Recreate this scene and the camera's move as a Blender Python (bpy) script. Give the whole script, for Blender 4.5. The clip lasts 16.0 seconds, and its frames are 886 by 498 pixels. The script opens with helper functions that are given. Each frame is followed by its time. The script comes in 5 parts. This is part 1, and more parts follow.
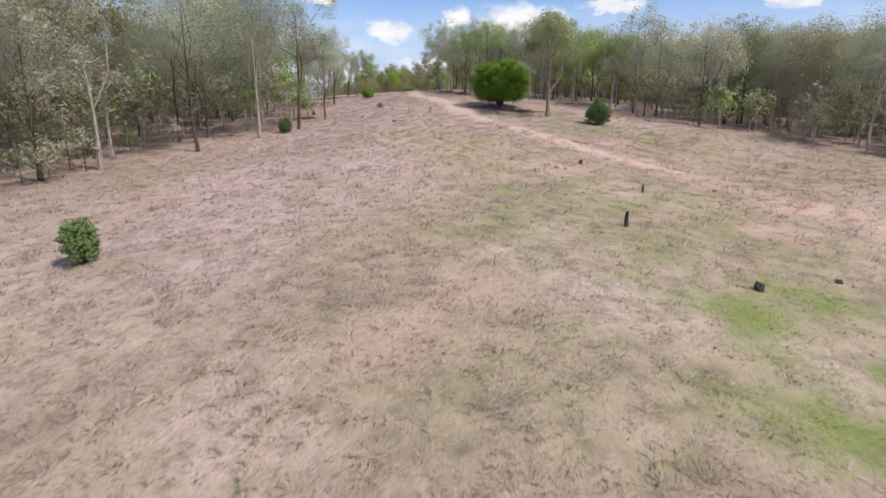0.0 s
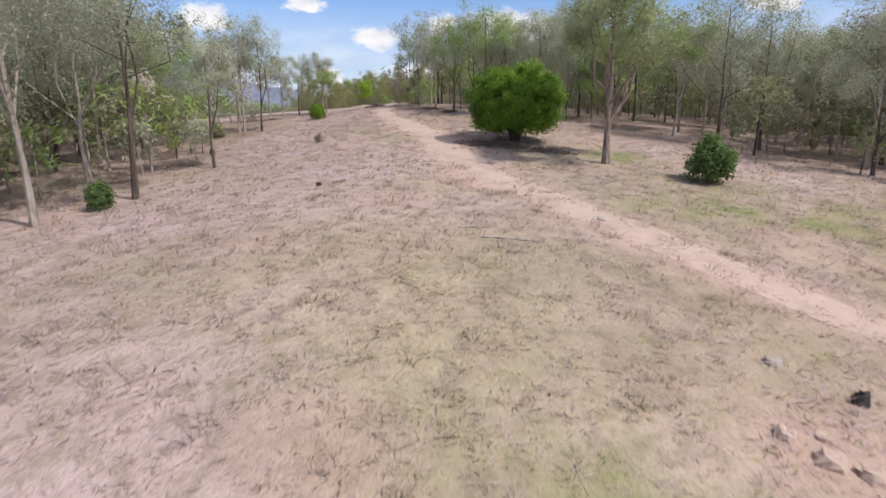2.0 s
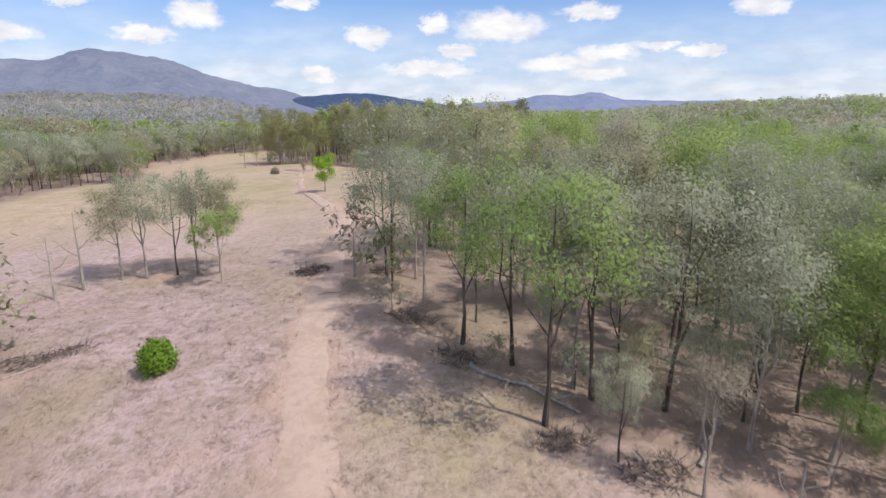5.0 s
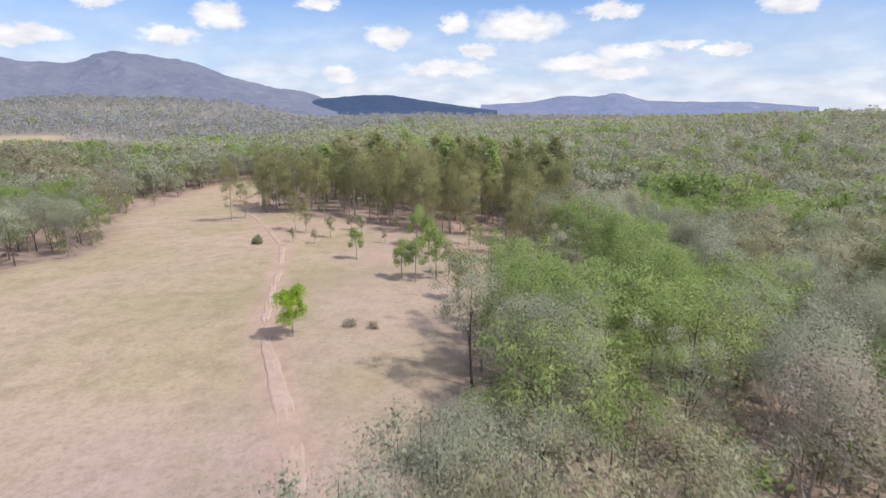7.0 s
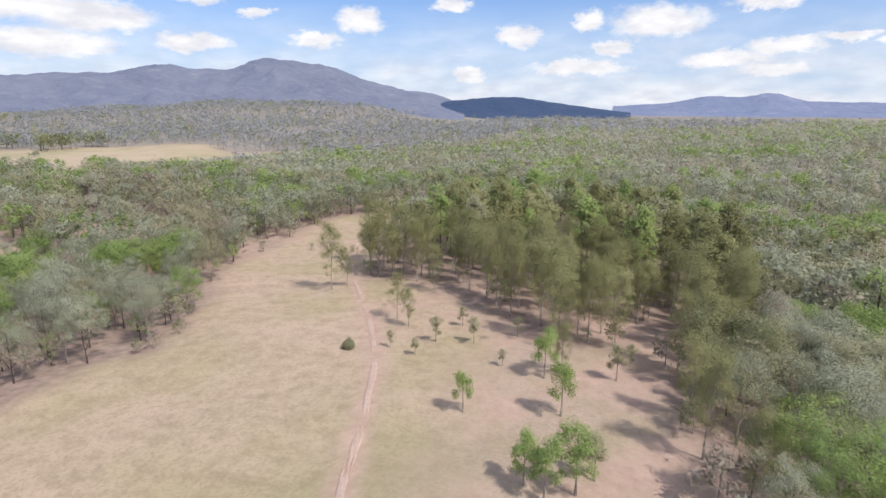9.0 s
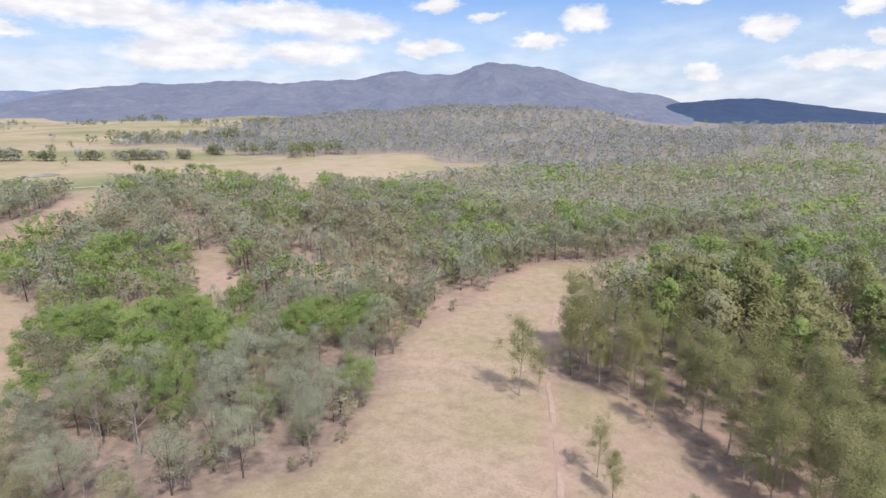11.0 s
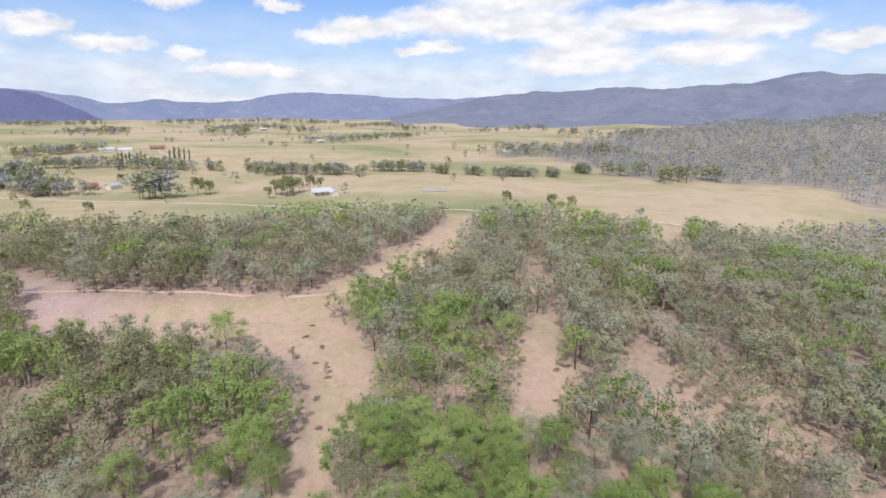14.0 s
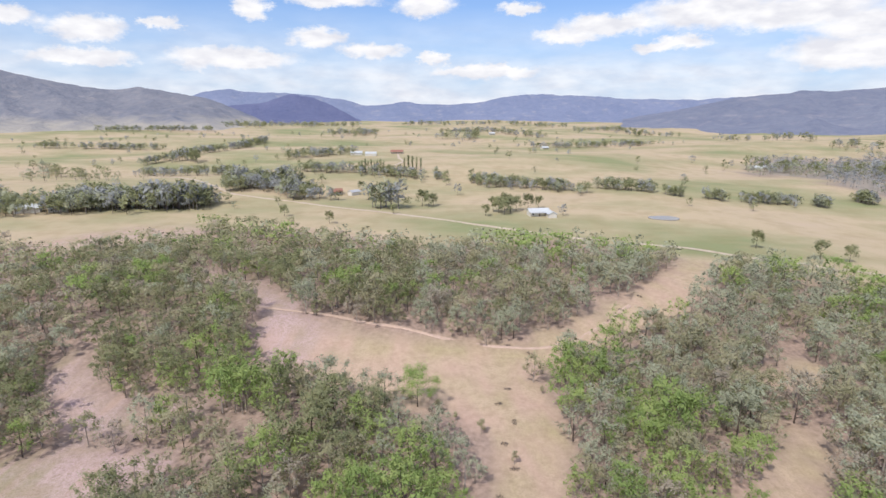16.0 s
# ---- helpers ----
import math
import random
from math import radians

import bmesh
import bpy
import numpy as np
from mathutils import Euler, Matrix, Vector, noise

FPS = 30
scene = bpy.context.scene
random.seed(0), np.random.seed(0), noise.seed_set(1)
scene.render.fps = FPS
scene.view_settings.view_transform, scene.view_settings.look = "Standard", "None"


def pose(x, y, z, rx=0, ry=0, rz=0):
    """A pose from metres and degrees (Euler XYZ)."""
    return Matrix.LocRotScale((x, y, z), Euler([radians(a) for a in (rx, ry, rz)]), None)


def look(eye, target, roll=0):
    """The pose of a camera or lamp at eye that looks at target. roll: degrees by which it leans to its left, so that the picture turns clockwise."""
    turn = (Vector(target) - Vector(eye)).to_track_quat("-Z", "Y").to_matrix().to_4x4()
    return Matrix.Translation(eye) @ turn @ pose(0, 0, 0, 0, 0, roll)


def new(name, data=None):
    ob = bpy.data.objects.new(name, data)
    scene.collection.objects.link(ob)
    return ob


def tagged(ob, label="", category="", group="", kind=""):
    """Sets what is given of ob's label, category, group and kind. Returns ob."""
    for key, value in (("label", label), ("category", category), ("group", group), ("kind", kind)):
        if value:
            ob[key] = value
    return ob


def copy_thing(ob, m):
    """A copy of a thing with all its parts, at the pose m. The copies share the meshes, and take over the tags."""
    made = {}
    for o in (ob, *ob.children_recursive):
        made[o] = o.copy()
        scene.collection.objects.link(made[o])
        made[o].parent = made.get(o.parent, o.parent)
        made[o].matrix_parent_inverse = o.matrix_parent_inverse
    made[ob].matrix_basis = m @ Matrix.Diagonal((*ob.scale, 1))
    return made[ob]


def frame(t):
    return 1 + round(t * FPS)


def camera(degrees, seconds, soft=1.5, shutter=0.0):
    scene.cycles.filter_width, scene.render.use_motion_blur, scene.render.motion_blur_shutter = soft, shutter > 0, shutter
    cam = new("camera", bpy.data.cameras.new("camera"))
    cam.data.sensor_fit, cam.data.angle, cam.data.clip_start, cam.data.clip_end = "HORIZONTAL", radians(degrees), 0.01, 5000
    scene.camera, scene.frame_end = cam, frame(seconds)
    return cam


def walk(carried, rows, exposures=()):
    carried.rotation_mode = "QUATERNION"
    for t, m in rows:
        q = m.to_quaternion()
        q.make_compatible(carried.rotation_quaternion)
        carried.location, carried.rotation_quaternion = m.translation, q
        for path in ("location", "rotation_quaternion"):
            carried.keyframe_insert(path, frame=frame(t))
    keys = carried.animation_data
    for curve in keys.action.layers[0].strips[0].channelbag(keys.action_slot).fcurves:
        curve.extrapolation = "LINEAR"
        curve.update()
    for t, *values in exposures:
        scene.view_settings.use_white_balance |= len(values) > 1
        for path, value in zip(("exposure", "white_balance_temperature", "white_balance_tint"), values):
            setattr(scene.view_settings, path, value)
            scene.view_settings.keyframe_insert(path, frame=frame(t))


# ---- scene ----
cam = camera(77.6, 16.0, soft=1.5, shutter=0.14)
PATH = [
    (0.0, (0.46, -0.69, 0.28), (0.383, 18.636, -4.869), 0.25),
    (0.5, (0.75, 6.08, 0.39), (0.784, 25.450, -4.608), 0.01),
    (1.0, (0.95, 12.99, 0.47), (1.120, 32.360, -4.499), -0.17),
    (1.5, (1.11, 19.74, 1.03), (1.439, 39.116, -3.928), -0.30),
    (2.0, (1.06, 26.54, 2.03), (1.397, 45.910, -2.919), -0.30),
    (2.5, (1.06, 32.96, 3.12), (1.495, 52.323, -1.854), -0.17),
    (3.0, (1.08, 39.55, 4.68), (1.573, 58.915, -0.311), 0.06),
    (3.5, (1.23, 46.04, 6.82), (1.754, 65.402, 1.827), 0.25),
    (4.0, (1.18, 52.60, 9.15), (1.814, 71.957, 4.167), 0.25),
    (4.5, (1.28, 59.24, 11.56), (1.925, 78.595, 6.558), 0.19),
    (5.0, (1.55, 66.41, 14.27), (2.205, 85.774, 9.297), 0.16),
    (7.5, (2.18, 102.36, 27.36), (1.522, 121.718, 22.369), 0.15),
    (8.0, (1.68, 109.52, 30.28), (-0.118, 128.804, 25.294), 0.14),
    (8.5, (0.48, 116.24, 33.33), (-2.476, 135.377, 28.332), 0.13),
    (11.0, (-10.71, 147.30, 48.59), (-21.664, 163.276, 43.595), -0.05),
    (11.5, (-14.03, 152.58, 51.46), (-26.619, 167.294, 46.453), -0.08),
    (12.0, (-18.17, 157.37, 54.25), (-32.391, 170.529, 49.279), -0.01),
    (12.5, (-22.75, 161.78, 56.99), (-38.255, 173.403, 52.029), 0.10),
    (13.0, (-27.83, 165.60, 59.76), (-44.522, 175.461, 54.832), 0.10),
    (13.5, (-33.25, 169.00, 62.57), (-50.834, 177.173, 57.649), 0.12),
    (14.0, (-38.91, 171.81, 65.54), (-57.260, 178.061, 60.641), 0.15),
    (14.5, (-44.60, 174.01, 68.60), (-63.474, 178.414, 63.671), 0.18),
    (15.0, (-50.41, 175.49, 71.78), (-69.643, 177.916, 66.847), 0.18),
    (15.5, (-56.27, 176.43, 74.92), (-75.646, 177.046, 69.988), 0.17),
    (16.0, (-62.19, 176.98, 78.07), (-81.528, 175.610, 73.146), 0.15),
]
walk(cam, [(t, look(eye, target, roll)) for t, eye, target, roll in PATH])

# ---------------------------------------------------------------- light
SUN_AZ = math.atan2(0.86, -0.50)      # clockwise from +y
SUN_EL = radians(53)
world = bpy.data.worlds.new("world")
scene.world = world
world.use_nodes = True
wn = world.node_tree
wn.nodes.clear()


def wnode(kind, *links, **sets):
    n = wn.nodes.new(kind)
    for k, v in sets.items():
        setattr(n, k, v)
    for i, v in enumerate(links):
        if v is None:
            continue
        if isinstance(v, bpy.types.NodeSocket):
            wn.links.new(v, n.inputs[i])
        else:
            n.inputs[i].default_value = v
    return n.outputs[0]


def wmath(op, a, b=None, c=None):
    return wnode("ShaderNodeMath", a, b, c, operation=op)


w_sky = wn.nodes.new("ShaderNodeTexSky")
w_sky.sky_type = "NISHITA"
w_sky.sun_disc = False
w_sky.sun_elevation = SUN_EL
w_sky.sun_rotation = SUN_AZ
w_sky.air_density, w_sky.dust_density, w_sky.ozone_density = 1.0, 0.3, 3.0

# cumulus: ellipses in degrees of azimuth (to the left of +y) and height, roughened by noise
CLOUDS_NORTH = ((20.9, 7.9, 2.6, 1.2), (25, 6.1, 2.8, 0.8), (5.5, 6.6, 2.6, 1.2), (-1, 7.8, 1.7, 1.0), (-7.3, 7.4, 4.6, 1.7),
                (-3.5, 5.4, 2.2, 0.9), (-17.7, 5.1, 3.6, 0.9), (-22, 5.7, 2.4, 0.5), (10.2, 3.1, 2.2, 0.8), (-0.5, 3.7, 5.5, 0.9),
                (-13, 4.2, 5, 0.9), (-26, 5, 2.4, 0.6), (-15.5, 8.7, 3, 0.8), (-17, 3.2, 3.5, 0.8), (12, 9.3, 2, 0.7), (-30, 8.4, 2.6, 1))
CLOUDS_WEST = ((43.4, 7.2, 5.5, 1.5), (36, 5.6, 3.6, 1.0), (50, 8, 8.5, 1.5), (57.8, 6.6, 5.5, 1.5), (63.7, 7.9, 8, 1.6), (58, 4.6, 8, 1.6),
               (47, 5, 6, 1.4), (72, 6, 3, 0.7), (30, 8.3, 1.6, 0.4), (82, 6.8, 3.6, 0.8), (78.3, 7.6, 5.5, 1.1), (70, 8.3, 7, 1.7),
               (64, 10.5, 9, 2), (35, 9.4, 2.5, 0.8))
CLOUDS_SOUTH = ((125.4, 6.5, 3.6, 1.3), (119.7, 7.2, 1.7, 0.6), (112, 8.8, 1.7, 1.0), (106.3, 6.5, 3, 1.1), (101, 5.4, 3.6, 1.0), (96, 9.6, 3.2, 1),
                (95, 4.7, 2, 0.7), (86.7, 9.2, 2.2, 0.7), (114, 4.5, 7, 1.3), (74, 5.5, 2.6, 0.7), (90, 3.6, 7, 0.9), (131, 7, 3, 0.8),
                (126, 4.2, 5, 1), (105, 10, 5, 0.8))
w_dir = wn.nodes.new("ShaderNodeTexCoord").outputs["Generated"]
w_sep = wn.nodes.new("ShaderNodeSeparateXYZ")
wn.links.new(w_dir, w_sep.inputs[0])
az = wmath("MULTIPLY", wmath("ARCTAN2", wmath("MULTIPLY", w_sep.outputs[0], -1.0), w_sep.outputs[1]), 57.2958)
el = wmath("MULTIPLY", wmath("ARCSINE", w_sep.outputs[2]), 57.2958)
w_vec = wnode("ShaderNodeCombineXYZ", az, el, 0.0)
w_warp = wn.nodes.new("ShaderNodeTexNoise")
w_warp.inputs["Scale"].default_value, w_warp.inputs["Detail"].default_value, w_warp.inputs["Roughness"].default_value = 0.8, 8, 0.66
wn.links.new(wnode("ShaderNodeVectorMath", w_vec, (0.6, 1.0, 1.0), operation="MULTIPLY"), w_warp.inputs["Vector"])
w_off = wnode("ShaderNodeVectorMath", w_warp.outputs["Color"], (0.5, 0.5, 0.5), operation="SUBTRACT")
w_off = wnode("ShaderNodeVectorMath", w_off, (4.6, 2.3, 0.0), operation="MULTIPLY")
w_at = wnode("ShaderNodeVectorMath", w_vec, w_off, operation="ADD")
w_best = None
for a, e, w, h in CLOUDS_NORTH + CLOUDS_WEST + CLOUDS_SOUTH:
    d = wnode("ShaderNodeVectorMath", w_at, (a, e, 0.0), operation="SUBTRACT")
    d = wnode("ShaderNodeVectorMath", d, (1 / w, 1 / h, 0.0), operation="MULTIPLY")
    ln = wn.nodes.new("ShaderNodeVectorMath")
    ln.operation = "LENGTH"
    wn.links.new(d, ln.inputs[0])
    w_best = ln.outputs["Value"] if w_best is None else wmath("SMOOTH_MIN", w_best, ln.outputs["Value"], 0.25)
w_puff = wn.nodes.new("ShaderNodeMapRange")
w_puff.interpolation_type = "SMOOTHSTEP"
for i, v in enumerate((1.2, 0.5, 0.0, 1.0), 1):
    w_puff.inputs[i].default_value = v
wn.links.new(w_best, w_puff.inputs[0])
# thin veil low over the horizon
w_veil = wn.nodes.new("ShaderNodeTexNoise")
w_veil.inputs["Scale"].default_value, w_veil.inputs["Detail"].default_value = 0.28, 6
wn.links.new(wnode("ShaderNodeVectorMath", w_vec, (0.45, 1.6, 1.0), operation="MULTIPLY"), w_veil.inputs["Vector"])
w_low = wn.nodes.new("ShaderNodeMapRange")
for i, v in enumerate((9.5, 0.5, 0.0, 0.8), 1):
    w_low.inputs[i].default_value = v
wn.links.new(el, w_low.inputs[0])
w_thin = wmath("MULTIPLY", w_low.outputs[0], wmath("SMOOTH_MAX", wmath("MULTIPLY_ADD", w_veil.outputs["Fac"], 2.4, -0.4), 0.0, 0.1))
# broken cumulus overhead, out of view, added to raise the ambient light
w_up = wnode("ShaderNodeVectorMath", w_dir, wnode("ShaderNodeCombineXYZ", wmath("MAXIMUM", w_sep.outputs[2], 0.1), wmath("MAXIMUM", w_sep.outputs[2], 0.1), 1.0), operation="DIVIDE")
w_over = wn.nodes.new("ShaderNodeTexNoise")
w_over.inputs["Scale"].default_value, w_over.inputs["Detail"].default_value = 1.1, 6
wn.links.new(w_up, w_over.inputs["Vector"])
w_over_r = wn.nodes.new("ShaderNodeMapRange")
for i, v in enumerate((0.44, 0.57, 0.0, 1.0), 1):
    w_over_r.inputs[i].default_value = v
wn.links.new(w_over.outputs["Fac"], w_over_r.inputs[0])
w_high = wn.nodes.new("ShaderNodeMapRange")
for i, v in enumerate((12.0, 20.0, 0.0, 1.0), 1):
    w_high.inputs[i].default_value = v
wn.links.new(el, w_high.inputs[0])
w_thin = wmath("MAXIMUM", w_thin, wmath("MULTIPLY", w_over_r.outputs[0], w_high.outputs[0]))
w_cover = wnode("ShaderNodeMath", wmath("MAXIMUM", w_puff.outputs[0], w_thin), 1.0, operation="MINIMUM", use_clamp=True)
# clear sky, cooled a little
w_blue = wn.nodes.new("ShaderNodeMix")
w_blue.data_type, w_blue.blend_type = "RGBA", "MULTIPLY"
w_blue.inputs[0].default_value = 1.0
wn.links.new(w_sky.outputs[0], w_blue.inputs[6])
w_blue.inputs[7].default_value = (0.83, 0.98, 1.30, 1)
w_mix = wn.nodes.new("ShaderNodeMix")
w_mix.data_type = "RGBA"
wn.links.new(w_cover, w_mix.inputs[0])
# pale blue haze towards the horizon
w_haze = wn.nodes.new("ShaderNodeMix")
w_haze.data_type = "RGBA"
w_near = wn.nodes.new("ShaderNodeMapRange")
for i, v in enumerate((13.0, 1.0, 0.0, 0.75), 1):
    w_near.inputs[i].default_value = v
wn.links.new(el, w_near.inputs[0])
wn.links.new(w_near.outputs[0], w_haze.inputs[0])
wn.links.new(w_blue.outputs[2], w_haze.inputs[6])
w_haze.inputs[7].default_value = (4.1, 5.5, 7.8, 1)
wn.links.new(w_haze.outputs[2], w_mix.inputs[6])
# cloud: white tops with greyer hollows
w_body = wn.nodes.new("ShaderNodeTexNoise")
w_body.inputs["Scale"].default_value, w_body.inputs["Detail"].default_value = 0.5, 5
wn.links.new(wnode("ShaderNodeVectorMath", w_vec, (0.7, 1.7, 1.0), operation="MULTIPLY"), w_body.inputs["Vector"])
w_tone = wn.nodes.new("ShaderNodeValToRGB")
w_tone.color_ramp.elements[0].position, w_tone.color_ramp.elements[0].color = 0.36, (0.72, 0.725, 0.785, 1)
w_tone.color_ramp.elements[1].position, w_tone.color_ramp.elements[1].color = 0.62, (0.90, 0.895, 0.915, 1)
wn.links.new(w_body.outputs["Fac"], w_tone.inputs[0])
w_white = wnode("ShaderNodeVectorMath", w_tone.outputs[0], (9.8, 9.8, 9.8), operation="MULTIPLY")
wn.links.new(w_white, w_mix.inputs[7])
w_bg = wn.nodes.new("ShaderNodeBackground")
w_bg.inputs["Strength"].default_value = 0.115
wn.links.new(w_mix.outputs[2], w_bg.inputs[0])
wn.links.new(w_bg.outputs[0], wn.nodes.new("ShaderNodeOutputWorld").inputs[0])

sun_data = bpy.data.lights.new("sun", "SUN")
sun_data.energy = 3.55
sun_data.angle = radians(0.5)
sun_data.color = (1.0, 0.95, 0.885)
sun = new("sun", sun_data)
sun_dir = Vector((math.sin(SUN_AZ) * math.cos(SUN_EL), math.cos(SUN_AZ) * math.cos(SUN_EL), math.sin(SUN_EL)))
sun.matrix_world = look((60, -60, 120), Vector((60, -60, 120)) - sun_dir)

# ---------------------------------------------------------------- materials
class Nodes:
    """A material and short ways to add nodes to it."""

    def __init__(self, name, rough=0.9):
        self.m = bpy.data.materials.new(name)
        self.m.use_nodes = True
        self.nt = self.m.node_tree
        self.p = self.nt.nodes["Principled BSDF"]
        self.p.inputs["Roughness"].default_value = rough
        self.p.inputs["Specular IOR Level"].default_value = 0.25
        self.pos = self.nt.nodes.new("ShaderNodeNewGeometry").outputs["Position"]

    def put(self, a, b):
        if isinstance(a, bpy.types.NodeSocket):
            self.nt.links.new(a, b)
        else:
            b.default_value = a

    def noise(self, scale, detail=4, rough=0.55, stretch=None, vec=None):
        n = self.nt.nodes.new("ShaderNodeTexNoise")
        n.inputs["Scale"].default_value, n.inputs["Detail"].default_value, n.inputs["Roughness"].default_value = scale, detail, rough
        src = vec or self.pos
        if stretch:
            v = self.nt.nodes.new("ShaderNodeVectorMath")
            v.operation = "MULTIPLY"
            self.put(src, v.inputs[0])
            v.inputs[1].default_value = stretch
            src = v.outputs[0]
        self.put(src, n.inputs["Vector"])
        return n.outputs["Fac"]

    def ramp(self, fac, *stops):
        r = self.nt.nodes.new("ShaderNodeValToRGB")
        e = r.color_ramp.elements
        while len(e) < len(stops):
            e.new(0.5)
        for s, (at, c) in zip(e, stops):
            s.position, s.color = at, (*c, 1)
        self.put(fac, r.inputs[0])
        return r.outputs[0]

    def span(self, v, a, b, lo=0.0, hi=1.0):
        r = self.nt.nodes.new("ShaderNodeMapRange")
        for i, k in enumerate((v, a, b, lo, hi)):
            self.put(k, r.inputs[i])
        return r.outputs[0]

    def mix(self, fac, a, b, blend="MIX"):
        n = self.nt.nodes.new("ShaderNodeMix")
        n.data_type, n.blend_type = "RGBA", blend
        self.put(fac, n.inputs[0])
        self.put(a if isinstance(a, bpy.types.NodeSocket) else (*a, 1), n.inputs[6])
        self.put(b if isinstance(b, bpy.types.NodeSocket) else (*b, 1), n.inputs[7])
        return n.outputs[2]

    def math(self, op, a, b=0.0):
        n = self.nt.nodes.new("ShaderNodeMath")
        n.operation = op
        self.put(a, n.inputs[0])
        self.put(b, n.inputs[1])
        return n.outputs[0]

    def attr(self, name):
        n = self.nt.nodes.new("ShaderNodeAttribute")
        n.attribute_name = name
        return n.outputs["Fac"]

    def bump(self, height, strength, distance):
        b = self.nt.nodes.new("ShaderNodeBump")
        b.inputs["Strength"].default_value, b.inputs["Distance"].default_value = strength, distance
        self.put(height, b.inputs["Height"])
        self.put(b.outputs[0], self.p.inputs["Normal"])

    def color(self, c):
        self.put(c if isinstance(c, bpy.types.NodeSocket) else (*c, 1), self.p.inputs["Base Color"])
        return self.m


# ground: dry pasture, bare soil, green pick, leaf litter under the woods, valley paddocks
g = Nodes("dry_pasture", 1.0)
patch, tuft, fine = g.noise(0.09, 4), g.noise(0.9, 5, 0.65), g.noise(5.0, 4, 0.7)
straw = g.ramp(patch, (0.30, (0.552, 0.413, 0.368)), (0.45, (0.524, 0.404, 0.328)), (0.56, (0.460, 0.371, 0.251)), (0.70, (0.377, 0.326, 0.187)))
rose = g.ramp(patch, (0.35, (0.570, 0.413, 0.428)), (0.52, (0.524, 0.390, 0.383)), (0.68, (0.423, 0.326, 0.262)))
straw = g.mix(g.attr("rose"), straw, rose)
straw = g.mix(g.span(tuft, 0.40, 0.75, 0, 0.8), straw, g.ramp(tuft, (0.40, (0.506, 0.385, 0.348)), (0.72, (0.285, 0.213, 0.172))))
tuss = g.noise(1.9, 5, 0.7)
straw = g.mix(g.span(tuss, 0.48, 0.66, 0, 0.65), straw, g.ramp(g.noise(0.3, 3), (0.4, (0.245, 0.175, 0.14)), (0.6, (0.235, 0.20, 0.105))))
straw = g.mix(g.span(g.noise(0.22, 5, 0.65), 0.50, 0.66, 0, 0.45), straw, (0.40, 0.30, 0.225))
straw = g.mix(g.span(fine, 0.45, 0.80, 0, 0.35), straw, (0.22, 0.125, 0.085))
litter = g.ramp(g.noise(0.6, 5), (0.3, (0.23, 0.17, 0.14)), (0.55, (0.36, 0.265, 0.22)), (0.75, (0.45, 0.335, 0.28)))
soil = g.ramp(g.noise(0.5, 6, 0.7), (0.3, (0.42, 0.28, 0.225)), (0.6, (0.55, 0.385, 0.315)), (0.8, (0.60, 0.45, 0.375)))
pick = g.ramp(tuft, (0.35, (0.22, 0.25, 0.075)), (0.7, (0.15, 0.20, 0.055)))
pasture = g.ramp(g.noise(0.035, 5, 0.6), (0.35, (0.55, 0.41, 0.315)), (0.5, (0.51, 0.395, 0.28)), (0.68, (0.44, 0.365, 0.22)))
pasture = g.mix(g.span(g.noise(0.35, 6, 0.75), 0.44, 0.66, 0, 0.5), pasture, (0.27, 0.205, 0.13))
pasture = g.mix(g.span(g.noise(2.2, 4, 0.75), 0.48, 0.68, 0, 0.5), pasture, (0.25, 0.20, 0.12))
valley = g.ramp(g.noise(0.0065, 5, 0.6, (1, 0.55, 1)), (0.36, (0.25, 0.27, 0.135)), (0.46, (0.37, 0.33, 0.20)), (0.55, (0.48, 0.385, 0.26)), (0.7, (0.50, 0.395, 0.295)))
valley = g.mix(g.span(g.noise(0.045, 5, 0.65), 0.45, 0.72, 0, 0.4), valley, (0.27, 0.215, 0.105))
straw = g.mix(g.attr("olive"), straw, g.ramp(tuft, (0.36, (0.405, 0.315, 0.235)), (0.50, (0.335, 0.262, 0.185)), (0.66, (0.205, 0.16, 0.115))))
c = g.mix(g.attr("pasture"), straw, pasture)
c = g.mix(g.attr("litter"), c, litter)
c = g.mix(g.attr("scrub"), c, g.ramp(g.noise(0.12, 4), (0.35, (0.24, 0.22, 0.195)), (0.65, (0.36, 0.31, 0.255))))
c = g.mix(g.attr("green"), c, pick)
c = g.mix(g.attr("bare"), c, soil)
c = g.mix(g.attr("valley"), c, valley)
g.bump(g.math("ADD", tuss, g.math("MULTIPLY", fine, 0.6)), 0.6, 0.2)
M_GROUND = g.color(c)

g = Nodes("track_soil", 1.0)
c = g.ramp(g.noise(0.7, 6, 0.7), (0.3, (0.44, 0.31, 0.245)), (0.55, (0.53, 0.395, 0.325)), (0.8, (0.61, 0.475, 0.405)))
c = g.mix(g.span(g.noise(3.5, 5, 0.7), 0.5, 0.75, 0, 0.45), c, (0.30, 0.21, 0.155))
c = g.mix(g.span(g.noise(0.45, 5, 0.7), 0.44, 0.58, 0, 0.75), c, (0.55, 0.405, 0.335))
c = g.mix(g.span(g.noise(1.6, 4, 0.65), 0.50, 0.62, 0, 0.6), c, (0.46, 0.34, 0.28))
g.bump(g.noise(4, 5, 0.7), 0.7, 0.06)
M_TRACK = g.color(c)
g = Nodes("valley_road", 1.0)
M_ROAD = g.color(g.ramp(g.noise(0.3, 4), (0.3, (0.46, 0.37, 0.28)), (0.7, (0.58, 0.49, 0.40))))


